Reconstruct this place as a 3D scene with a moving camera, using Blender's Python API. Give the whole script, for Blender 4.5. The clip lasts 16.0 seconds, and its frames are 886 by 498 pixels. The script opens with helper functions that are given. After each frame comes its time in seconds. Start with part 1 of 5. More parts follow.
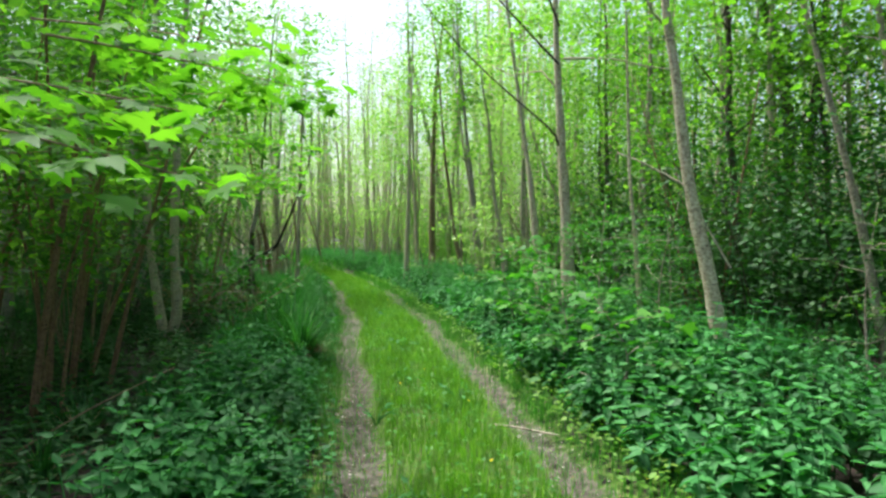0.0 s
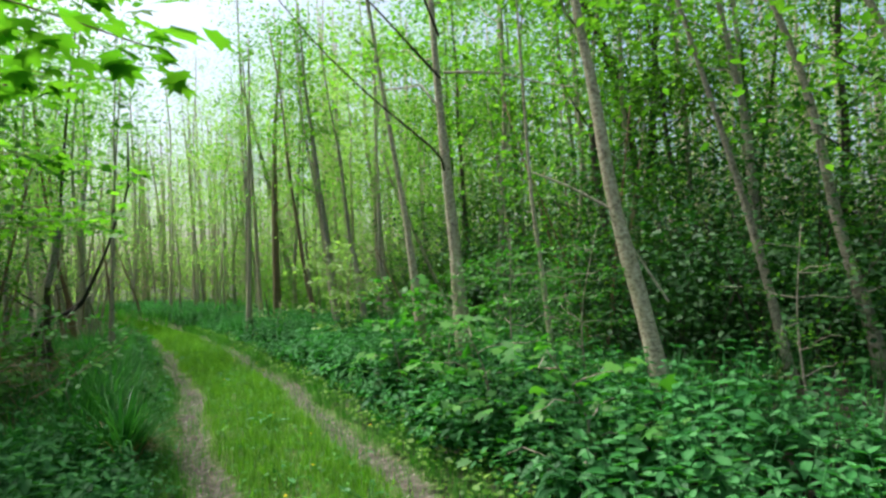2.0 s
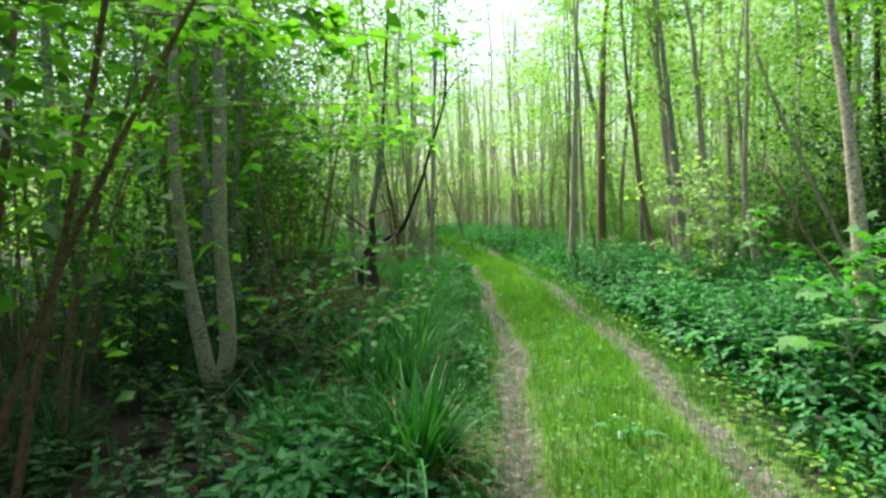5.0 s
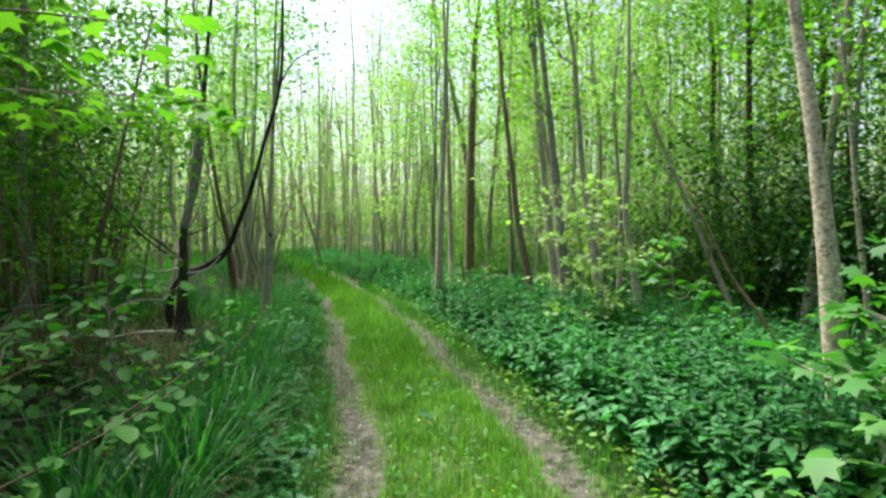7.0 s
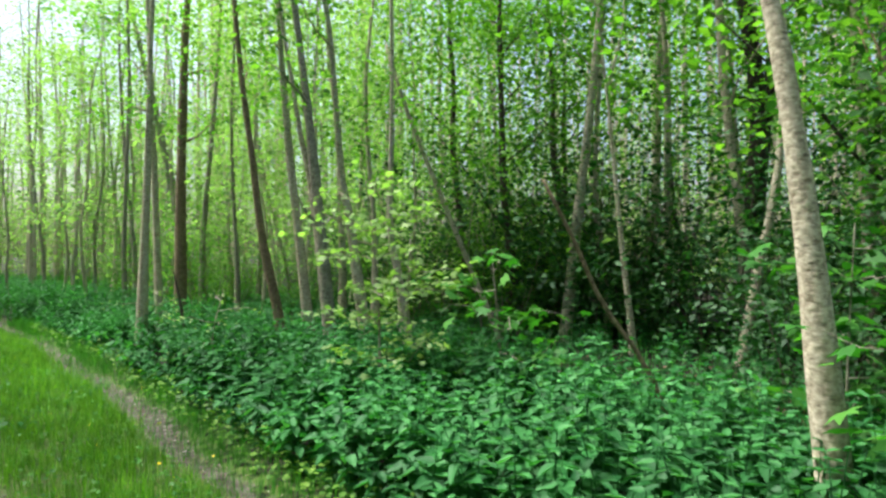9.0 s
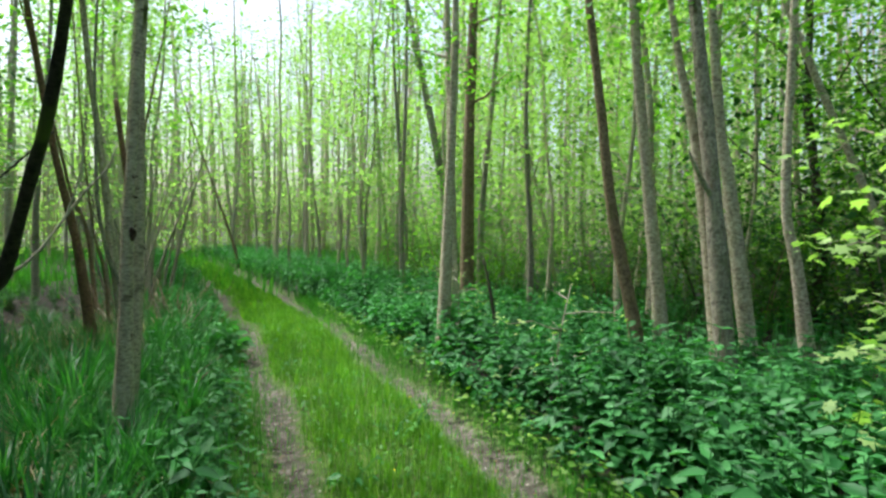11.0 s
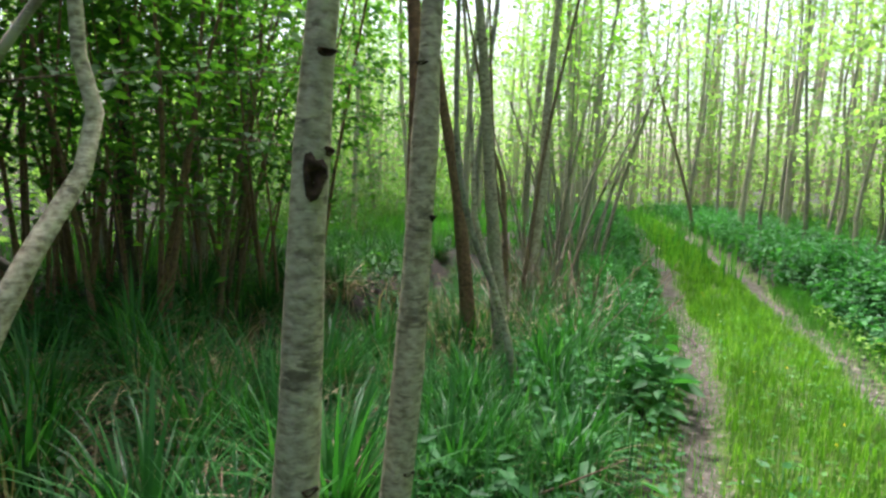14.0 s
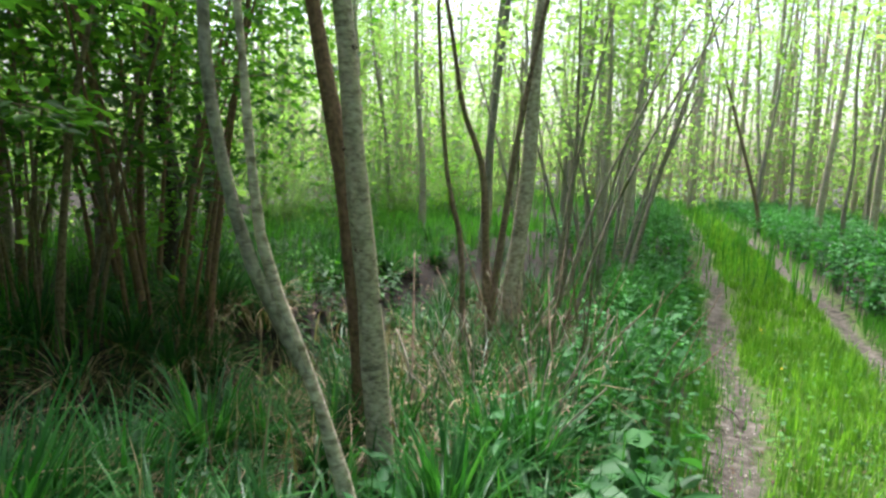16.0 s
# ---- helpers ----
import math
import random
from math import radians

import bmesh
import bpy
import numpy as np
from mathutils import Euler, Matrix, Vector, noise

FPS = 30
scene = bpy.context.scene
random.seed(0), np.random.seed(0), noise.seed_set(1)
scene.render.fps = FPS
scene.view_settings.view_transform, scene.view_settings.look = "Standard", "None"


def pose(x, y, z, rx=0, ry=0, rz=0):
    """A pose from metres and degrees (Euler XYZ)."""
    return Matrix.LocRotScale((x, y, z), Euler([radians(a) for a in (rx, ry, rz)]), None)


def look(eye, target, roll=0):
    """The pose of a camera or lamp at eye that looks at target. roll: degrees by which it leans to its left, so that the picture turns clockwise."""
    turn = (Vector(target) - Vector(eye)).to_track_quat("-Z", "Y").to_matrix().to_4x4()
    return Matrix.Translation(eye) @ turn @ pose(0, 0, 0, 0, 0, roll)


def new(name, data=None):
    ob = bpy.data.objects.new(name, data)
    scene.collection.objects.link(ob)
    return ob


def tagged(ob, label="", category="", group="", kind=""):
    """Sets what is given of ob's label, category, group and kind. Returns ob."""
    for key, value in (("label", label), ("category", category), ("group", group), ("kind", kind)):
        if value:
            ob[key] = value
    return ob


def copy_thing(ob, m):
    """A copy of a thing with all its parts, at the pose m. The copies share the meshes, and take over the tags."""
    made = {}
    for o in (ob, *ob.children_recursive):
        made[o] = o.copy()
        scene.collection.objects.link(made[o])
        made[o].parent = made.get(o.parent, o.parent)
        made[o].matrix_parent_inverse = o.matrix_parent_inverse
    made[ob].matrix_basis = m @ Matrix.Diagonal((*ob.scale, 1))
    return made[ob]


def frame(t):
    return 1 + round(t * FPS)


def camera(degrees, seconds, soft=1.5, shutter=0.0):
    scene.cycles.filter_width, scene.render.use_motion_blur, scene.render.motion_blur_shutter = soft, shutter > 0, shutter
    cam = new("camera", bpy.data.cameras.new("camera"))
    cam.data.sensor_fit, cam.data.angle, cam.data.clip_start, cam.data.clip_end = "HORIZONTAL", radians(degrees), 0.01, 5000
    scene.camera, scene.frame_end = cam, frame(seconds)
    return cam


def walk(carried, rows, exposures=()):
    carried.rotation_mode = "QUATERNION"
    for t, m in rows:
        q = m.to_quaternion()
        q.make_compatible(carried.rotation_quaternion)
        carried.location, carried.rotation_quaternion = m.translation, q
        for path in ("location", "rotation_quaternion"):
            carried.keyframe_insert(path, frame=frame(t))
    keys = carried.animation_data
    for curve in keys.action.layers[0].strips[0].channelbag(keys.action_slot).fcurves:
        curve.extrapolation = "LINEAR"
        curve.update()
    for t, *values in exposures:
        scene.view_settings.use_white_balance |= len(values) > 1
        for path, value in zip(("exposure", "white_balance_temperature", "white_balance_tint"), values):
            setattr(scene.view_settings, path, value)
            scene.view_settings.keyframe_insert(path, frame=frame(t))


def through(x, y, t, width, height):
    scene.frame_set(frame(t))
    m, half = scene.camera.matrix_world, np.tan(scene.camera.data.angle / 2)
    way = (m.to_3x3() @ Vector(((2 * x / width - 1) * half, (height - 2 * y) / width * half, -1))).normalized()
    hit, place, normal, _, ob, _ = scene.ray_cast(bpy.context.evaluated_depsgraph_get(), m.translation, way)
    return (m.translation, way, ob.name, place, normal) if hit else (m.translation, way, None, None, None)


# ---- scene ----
cam = camera(71.9, 16.0, soft=2.65)
PATH = [
    (0.0, pose(0.177, 0.144, 1.590, 88.76, 0.17, 1.67)),
    (0.5, pose(0.063, 0.479, 1.594, 89.51, 0.02, -5.67)),
    (1.0, pose(-0.054, 0.781, 1.601, 91.70, 0.89, -13.64)),
    (1.5, pose(-0.173, 1.171, 1.602, 93.95, 4.50, -17.61)),
    (2.0, pose(-0.284, 1.658, 1.606, 92.21, 2.73, -13.65)),
    (2.5, pose(-0.424, 2.231, 1.601, 89.93, 0.30, -7.01)),
    (3.0, pose(-0.557, 2.730, 1.593, 88.26, 0.30, 0.88)),
    (3.5, pose(-0.622, 3.062, 1.579, 86.98, 3.44, 8.96)),
    (3.7, pose(-0.640, 3.230, 1.580, 86.10, 3.30, 12.90)),
    (5.8, pose(-0.825, 5.080, 1.650, 86.95, 1.20, 14.90)),
    (6.0, pose(-0.844, 5.294, 1.640, 87.08, 0.83, 12.54)),
    (6.5, pose(-0.912, 5.902, 1.596, 87.95, 0.26, 6.05)),
    (7.0, pose(-0.973, 6.467, 1.606, 88.59, -0.09, 2.09)),
    (7.5, pose(-1.036, 7.007, 1.612, 88.80, -1.81, -5.05)),
    (8.0, pose(-1.118, 7.565, 1.563, 90.26, -0.98, -18.37)),
    (8.2, pose(-1.160, 7.800, 1.570, 91.20, -0.80, -23.60)),
    (10.3, pose(-2.030, 10.500, 1.610, 88.30, 0.20, -26.40)),
    (10.5, pose(-2.102, 10.781, 1.618, 88.42, 0.16, -19.13)),
    (11.0, pose(-2.291, 11.511, 1.625, 88.21, -0.32, -5.33)),
    (11.5, pose(-2.434, 12.204, 1.592, 84.72, -0.64, 10.80)),
    (12.0, pose(-2.579, 12.772, 1.604, 82.64, -2.46, 21.33)),
    (12.5, pose(-2.703, 13.300, 1.567, 82.86, -2.06, 24.31)),
    (13.0, pose(-2.766, 13.799, 1.573, 83.63, -1.73, 29.65)),
    (13.5, pose(-2.906, 14.298, 1.572, 83.22, -3.11, 34.06)),
    (14.0, pose(-3.041, 14.895, 1.598, 83.18, -2.32, 35.73)),
    (14.5, pose(-3.159, 15.438, 1.605, 82.76, -2.32, 38.77)),
    (15.0, pose(-3.292, 15.897, 1.603, 81.77, -4.03, 40.82)),
    (15.5, pose(-3.394, 16.493, 1.583, 82.36, -4.49, 41.11)),
    (16.0, pose(-3.448, 17.103, 1.590, 82.32, -2.69, 41.28)),
]
walk(cam, PATH, [(0.0, 1.74, 6350, 3), (1.5, 1.42, 6350, 3), (2.5, 1.4, 6350, 3), (3.5, 1.87, 6350, 3), (6.0, 1.98, 6250, 8), (8.0, 1.64, 6250, 7), (10.5, 1.86, 6250, 1), (11.5, 1.6, 6050, 11), (13.0, 2.12, 6150, 17), (16.0, 2.15, 6050, 22)])

# ---- daylight: bright overcast sky with a soft high sun ----
SUN_EL, SUN_ROT = 64.0, -48.0
world = bpy.data.worlds.new("sky")
scene.world = world
world.use_nodes = True
wn = world.node_tree
sky = wn.nodes.new("ShaderNodeTexSky")
sky.sky_type = "NISHITA"
sky.sun_disc = False
sky.sun_elevation, sky.sun_rotation = radians(SUN_EL), radians(SUN_ROT)
sky.air_density, sky.dust_density, sky.ozone_density = 1.0, 6.0, 0.5
wn.links.new(sky.outputs[0], wn.nodes["Background"].inputs[0])
wn.nodes["Background"].inputs[1].default_value = 0.1
sun = new("sun", bpy.data.lights.new("sun", "SUN"))
sun.data.energy, sun.data.angle, sun.data.color = 3.1, radians(14), (1.0, 0.97, 0.96)
az, el = radians(SUN_ROT), radians(SUN_EL)
sun.matrix_basis = look((0, 0, 0), (-math.sin(az) * math.cos(el), -math.cos(az) * math.cos(el), -math.sin(el)))


# ---- materials ----
def material(name):
    m = bpy.data.materials.new(name)
    m.use_nodes = True
    m.node_tree.nodes.clear()
    return m, m.node_tree.nodes, m.node_tree.links


def ramp(nodes, stops):
    r = nodes.new("ShaderNodeValToRGB")
    e = r.color_ramp.elements
    while len(e) < len(stops):
        e.new(0.5)
    for k, (p, c) in zip(e, stops):
        k.position, k.color = p, (*c, 1)
    return r


def noise_node(nodes, links, coord, scale, detail=4.0, stretch=None):
    n = nodes.new("ShaderNodeTexNoise")
    n.inputs["Scale"].default_value, n.inputs["Detail"].default_value = scale, detail
    if stretch:
        mp = nodes.new("ShaderNodeMapping")
        mp.inputs["Scale"].default_value = stretch
        links.new(coord, mp.inputs[0])
        coord = mp.outputs[0]
    links.new(coord, n.inputs["Vector"])
    return n


def leaf_material(name, dark, mid, light, glow=0.5, gloss=0.02, rough=0.55, through=(1.5, 1.95, 0.65), patch=0.9):
    """Thin leaf: diffuse on top, light coming through from behind, a waxy sheen; every leaf its own tone."""
    m, n, l = material(name)
    geo = n.new("ShaderNodeNewGeometry")
    r = ramp(n, [(0.0, dark), (0.5, mid), (1.0, light)])
    l.new(geo.outputs["Random Per Island"], r.inputs[0])
    tc = n.new("ShaderNodeTexCoord")
    big = noise_node(n, l, tc.outputs["Object"], patch, 4.0)
    hsv = n.new("ShaderNodeHueSaturation")
    mr = n.new("ShaderNodeMapRange")
    mr.inputs["From Min"].default_value, mr.inputs["From Max"].default_value = 0.3, 0.7
    mr.inputs["To Min"].default_value, mr.inputs["To Max"].default_value = 0.7, 1.25
    l.new(big.outputs[0], mr.inputs[0])
    l.new(mr.outputs[0], hsv.inputs["Value"])
    l.new(r.outputs[0], hsv.inputs["Color"])
    d, t, g = n.new("ShaderNodeBsdfDiffuse"), n.new("ShaderNodeBsdfTranslucent"), n.new("ShaderNodeBsdfGlossy")
    warm = n.new("ShaderNodeMix")
    warm.data_type, warm.blend_type = "RGBA", "MULTIPLY"
    warm.inputs[0].default_value = 1.0
    l.new(hsv.outputs[0], warm.inputs[6])
    warm.inputs[7].default_value = (*through, 1)
    l.new(hsv.outputs[0], d.inputs[0])
    l.new(warm.outputs[2], t.inputs[0])
    g.inputs["Roughness"].default_value = rough
    a, b, o = n.new("ShaderNodeMixShader"), n.new("ShaderNodeMixShader"), n.new("ShaderNodeOutputMaterial")
    a.inputs[0].default_value, b.inputs[0].default_value = glow, gloss
    l.new(d.outputs[0], a.inputs[1]), l.new(t.outputs[0], a.inputs[2])
    l.new(a.outputs[0], b.inputs[1]), l.new(g.outputs[0], b.inputs[2])
    l.new(b.outputs[0], o.inputs[0])
    return m


def bark_material(name, dark, light, moss=0.0, streak=(13.0, 13.0, 9.0), rough=0.85, scars=True, stain=0.0):
    m, n, l = material(name)
    tc = n.new("ShaderNodeTexCoord")
    fine = noise_node(n, l, tc.outputs["Object"], 3.0, 6.0, streak)
    blot = noise_node(n, l, tc.outputs["Object"], 11.0, 6.0)
    r = ramp(n, [(0.3, dark), (0.46, tuple(0.5 * (a + b) for a, b in zip(dark, light))), (0.62, light)])
    l.new(fine.outputs[0], r.inputs[0])
    mix = n.new("ShaderNodeMix")
    mix.data_type, mix.blend_type = "RGBA", "MULTIPLY"
    mix.inputs[0].default_value = 0.2
    r2 = ramp(n, [(0.34, (0.42, 0.41, 0.37)), (0.5, (0.9, 0.9, 0.88)), (0.66, (1.3, 1.3, 1.25))])
    l.new(blot.outputs[0], r2.inputs[0])
    l.new(r.outputs[0], mix.inputs[6]), l.new(r2.outputs[0], mix.inputs[7])
    col = mix.outputs[2]
    if scars:
        sc = noise_node(n, l, tc.outputs["Object"], 1.0, 3.0, (16.0, 16.0, 48.0))
        big = noise_node(n, l, tc.outputs["Object"], 1.0, 2.0, (5.0, 5.0, 7.0))
        both = n.new("ShaderNodeMath")
        both.operation = "MULTIPLY"
        l.new(sc.outputs[0], both.inputs[0]), l.new(big.outputs[0], both.inputs[1])
        sr = ramp(n, [(0.33, (0, 0, 0)), (0.40, (0.6, 0.6, 0.6))])
        l.new(both.outputs[0], sr.inputs[0])
        sm = n.new("ShaderNodeMix")
        sm.data_type = "RGBA"
        l.new(sr.outputs[0], sm.inputs[0]), l.new(col, sm.inputs[6])
        sm.inputs[7].default_value = (*(0.35 * c for c in dark), 1)
        col = sm.outputs[2]
        # fine horizontal rings and pale breathing pores, as on young alder
        for stretch, lo, hi, tone, much in (((3.0, 3.0, 34.0), 0.6, 0.7, tuple(0.6 * c for c in dark), 0.26), ((26.0, 26.0, 105.0), 0.57, 0.66, tuple(min(0.7, 1.3 * c) for c in light), 0.6)):
            bn = noise_node(n, l, tc.outputs["Object"], 1.0, 3.0, stretch)
            br = ramp(n, [(lo, (0, 0, 0)), (hi, (much, much, much))])
            bm = n.new("ShaderNodeMix")
            bm.data_type = "RGBA"
            l.new(bn.outputs[0], br.inputs[0]), l.new(br.outputs[0], bm.inputs[0]), l.new(col, bm.inputs[6])
            bm.inputs[7].default_value = (*tone, 1)
            col = bm.outputs[2]
    if stain > 0:
        sn = noise_node(n, l, tc.outputs["Object"], 1.0, 5.0, (11.0, 11.0, 4.5))
        rs = ramp(n, [(0.46, (0, 0, 0)), (0.66, (stain, stain, stain))])
        st = n.new("ShaderNodeMix")
        st.data_type = "RGBA"
        l.new(sn.outputs[0], rs.inputs[0]), l.new(rs.outputs[0], st.inputs[0]), l.new(col, st.inputs[6])
        st.inputs[7].default_value = (0.13, 0.075, 0.035, 1)
        col = st.outputs[2]
    if moss > 0:
        mm = n.new("ShaderNodeMix")
        mm.data_type = "RGBA"
        mn = noise_node(n, l, tc.outputs["Object"], 2.6, 5.0)
        mr = ramp(n, [(0.62 - 0.3 * moss, (0, 0, 0)), (0.74 - 0.3 * moss, (1, 1, 1))])
        l.new(mn.outputs[0], mr.inputs[0]), l.new(mr.outputs[0], mm.inputs[0])
        l.new(col, mm.inputs[6])
        mm.inputs[7].default_value = (0.07, 0.085, 0.02, 1)
        col = mm.outputs[2]
    p, o, bp = n.new("ShaderNodeBsdfPrincipled"), n.new("ShaderNodeOutputMaterial"), n.new("ShaderNodeBump")
    bp.inputs["Strength"].default_value, bp.inputs["Distance"].default_value = 0.6, 0.012
    l.new(fine.outputs[0], bp.inputs["Height"]), l.new(bp.outputs[0], p.inputs["Normal"])
    l.new(col, p.inputs["Base Color"])
    p.inputs["Roughness"].default_value = rough
    p.inputs["Specular IOR Level"].default_value = 0.25
    l.new(p.outputs[0], o.inputs[0])
    return m


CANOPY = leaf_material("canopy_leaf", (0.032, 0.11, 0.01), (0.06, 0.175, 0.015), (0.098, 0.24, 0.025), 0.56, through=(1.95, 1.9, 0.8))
# canopy green made paler and more even, so the colour carries the distance haze
HAZED_LEAF = leaf_material("hazed_canopy_leaf", (0.115, 0.21, 0.06), (0.132, 0.245, 0.07), (0.155, 0.28, 0.083), 0.6, through=(1.75, 1.8, 0.85), patch=0.5)
# darker copy of the canopy green, used where leaves stand in shade
SHADE_LEAF = leaf_material("shaded_canopy_leaf", (0.02, 0.08, 0.01), (0.038, 0.125, 0.014), (0.07, 0.18, 0.022), 0.5, through=(1.95, 1.9, 0.8))
# evergreen shrubs, and herb beds whose dark colour stands in for shade
DARK_LEAF = leaf_material("evergreen_and_shaded_leaf", (0.012, 0.05, 0.012), (0.022, 0.078, 0.019), (0.042, 0.115, 0.027), 0.22)
MAPLE_LEAF = leaf_material("maple_leaf", (0.05, 0.17, 0.012), (0.07, 0.21, 0.016), (0.095, 0.25, 0.022), 0.6, through=(1.7, 1.7, 0.7))
PALE_LEAF = leaf_material("pale_shrub_leaf", (0.13, 0.22, 0.06), (0.19, 0.29, 0.09), (0.26, 0.36, 0.13), 0.4)
NETTLE = leaf_material("nettle_leaf", (0.012, 0.068, 0.016), (0.029, 0.128, 0.031), (0.06, 0.2, 0.056), 0.28, 0.015)
SEDGE = leaf_material("sedge_blade", (0.013, 0.075, 0.013), (0.03, 0.138, 0.026), (0.075, 0.225, 0.055), 0.32, 0.02, 0.42)
# darker copy of the sedge green: the shade under the trees is in the colour
SHADED_SEDGE = leaf_material("shaded_sedge_blade", (0.011, 0.056, 0.011), (0.022, 0.098, 0.02), (0.05, 0.165, 0.038), 0.22, 0.02, 0.42)
DEAD_BLADE = leaf_material("dead_blade", (0.085, 0.06, 0.03), (0.2, 0.15, 0.08), (0.42, 0.345, 0.21), 0.2)
LAWN = leaf_material("path_grass", (0.04, 0.115, 0.009), (0.08, 0.19, 0.015), (0.155, 0.27, 0.04), 0.45, patch=3.5)
VERGE = leaf_material("verge_grass", (0.024, 0.105, 0.013), (0.043, 0.158, 0.019), (0.08, 0.215, 0.032), 0.34, patch=2.0)
DOCK = leaf_material("dock_leaf", (0.03, 0.125, 0.03), (0.045, 0.16, 0.042), (0.065, 0.2, 0.058), 0.35, 0.015, 0.45)
LITTER = leaf_material("leaf_litter", (0.04, 0.024, 0.011), (0.085, 0.055, 0.028), (0.17, 0.125, 0.072), 0.1)
FLOWER = leaf_material("buttercup", (0.6, 0.45, 0.01), (0.7, 0.52, 0.01), (0.8, 0.6, 0.02), 0.2)

PALE_BARK = bark_material("pale_alder_bark", (0.16, 0.128, 0.083), (0.52, 0.455, 0.345), 0.0, (9.0, 9.0, 12.0), stain=0.15)
GREY_BARK = bark_material("grey_bark", (0.10, 0.085, 0.062), (0.31, 0.28, 0.22), 0.15, stain=0.18)
BROWN_BARK = bark_material("brown_bark", (0.07, 0.047, 0.028), (0.22, 0.16, 0.10), 0.1)
ALDER_BARK = bark_material("young_alder_bark", (0.16, 0.13, 0.088), (0.42, 0.365, 0.27), 0.04, (11.0, 11.0, 20.0), stain=0.15)
RED_BARK = bark_material("reddish_bark", (0.075, 0.042, 0.025), (0.20, 0.12, 0.07))
DARK_BARK = bark_material("dark_bark", (0.018, 0.014, 0.011), (0.07, 0.055, 0.042), 0.1, (9.0, 9.0, 3.0))
BLACK_BARK = bark_material("black_bark", (0.010, 0.008, 0.007), (0.04, 0.033, 0.027), 0.05, (9.0, 9.0, 3.0))
MOSSY_BARK = bark_material("mossy_bark", (0.013, 0.010, 0.007), (0.06, 0.046, 0.032), 0.42)
DEADWOOD = bark_material("bleached_deadwood", (0.17, 0.14, 0.10), (0.42, 0.37, 0.29), 0.0, (12.0, 12.0, 2.0))
CAVITY = bark_material("rotten_wood", (0.010, 0.006, 0.004), (0.06, 0.032, 0.018), 0.0, (8.0, 8.0, 8.0))


def ground_material():
    """Dark leaf mould under the trees, moss-green turf by the path, pale trodden stony soil in the two ruts."""
    m, n, l = material("woodland_ground")
    tc = n.new("ShaderNodeTexCoord")
    co = tc.outputs["Object"]
    f1, f2, f3 = noise_node(n, l, co, 14.0, 8.0), noise_node(n, l, co, 90.0, 4.0), noise_node(n, l, co, 1.3, 4.0)
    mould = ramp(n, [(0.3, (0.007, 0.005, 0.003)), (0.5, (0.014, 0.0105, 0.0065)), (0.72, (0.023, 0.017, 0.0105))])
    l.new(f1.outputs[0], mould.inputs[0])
    soil = ramp(n, [(0.28, (0.024, 0.018, 0.012)), (0.5, (0.055, 0.049, 0.036)), (0.72, (0.13, 0.12, 0.094))])
    add = n.new("ShaderNodeMath")
    add.operation = "ADD"
    hf = n.new("ShaderNodeMath")
    hf.operation = "MULTIPLY_ADD"
    hf.inputs[1].default_value, hf.inputs[2].default_value = 0.5, -0.25
    l.new(f2.outputs[0], hf.inputs[0]), l.new(hf.outputs[0], add.inputs[0]), l.new(f1.outputs[0], add.inputs[1])
    l.new(add.outputs[0], soil.inputs[0])
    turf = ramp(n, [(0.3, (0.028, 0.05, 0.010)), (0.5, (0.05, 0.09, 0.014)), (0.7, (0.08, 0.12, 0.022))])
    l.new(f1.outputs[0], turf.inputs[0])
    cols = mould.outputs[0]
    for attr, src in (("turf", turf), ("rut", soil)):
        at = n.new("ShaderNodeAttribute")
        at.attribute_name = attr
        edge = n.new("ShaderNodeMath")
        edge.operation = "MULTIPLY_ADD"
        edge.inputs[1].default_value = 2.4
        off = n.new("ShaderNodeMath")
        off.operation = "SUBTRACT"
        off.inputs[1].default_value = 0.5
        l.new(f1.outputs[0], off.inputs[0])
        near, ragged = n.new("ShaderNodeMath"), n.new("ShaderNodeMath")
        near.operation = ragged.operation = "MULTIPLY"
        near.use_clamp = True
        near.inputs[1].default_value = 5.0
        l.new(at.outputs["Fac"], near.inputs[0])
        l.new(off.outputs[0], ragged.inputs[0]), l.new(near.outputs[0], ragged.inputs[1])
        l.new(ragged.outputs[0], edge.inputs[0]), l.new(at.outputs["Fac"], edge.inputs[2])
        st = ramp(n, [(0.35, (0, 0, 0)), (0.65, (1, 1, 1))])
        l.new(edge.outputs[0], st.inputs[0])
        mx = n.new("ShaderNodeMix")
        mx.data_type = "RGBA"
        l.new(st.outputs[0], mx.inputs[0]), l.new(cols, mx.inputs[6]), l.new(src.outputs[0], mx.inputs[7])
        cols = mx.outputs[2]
    p, o, bp = n.new("ShaderNodeBsdfPrincipled"), n.new("ShaderNodeOutputMaterial"), n.new("ShaderNodeBump")
    bp.inputs["Strength"].default_value, bp.inputs["Distance"].default_value = 0.8, 0.02
    l.new(add.outputs[0], bp.inputs["Height"]), l.new(bp.outputs[0], p.inputs["Normal"])
    l.new(cols, p.inputs["Base Color"])
    p.inputs["Roughness"].default_value, p.inputs["Specular IOR Level"].default_value = 0.9, 0.2
    l.new(p.outputs[0], o.inputs[0])
    return m


def stone_material():
    m, n, l = material("rut_pebble")
    geo = n.new("ShaderNodeNewGeometry")
    r = ramp(n, [(0.0, (0.06, 0.053, 0.042)), (0.6, (0.16, 0.142, 0.115)), (1.0, (0.46, 0.43, 0.37))])
    l.new(geo.outputs["Random Per Island"], r.inputs[0])
    p, o = n.new("ShaderNodeBsdfPrincipled"), n.new("ShaderNodeOutputMaterial")
    l.new(r.outputs[0], p.inputs["Base Color"])
    p.inputs["Roughness"].default_value = 0.8
    l.new(p.outputs[0], o.inputs[0])
    return m


GROUND, STONE = ground_material(), stone_material()


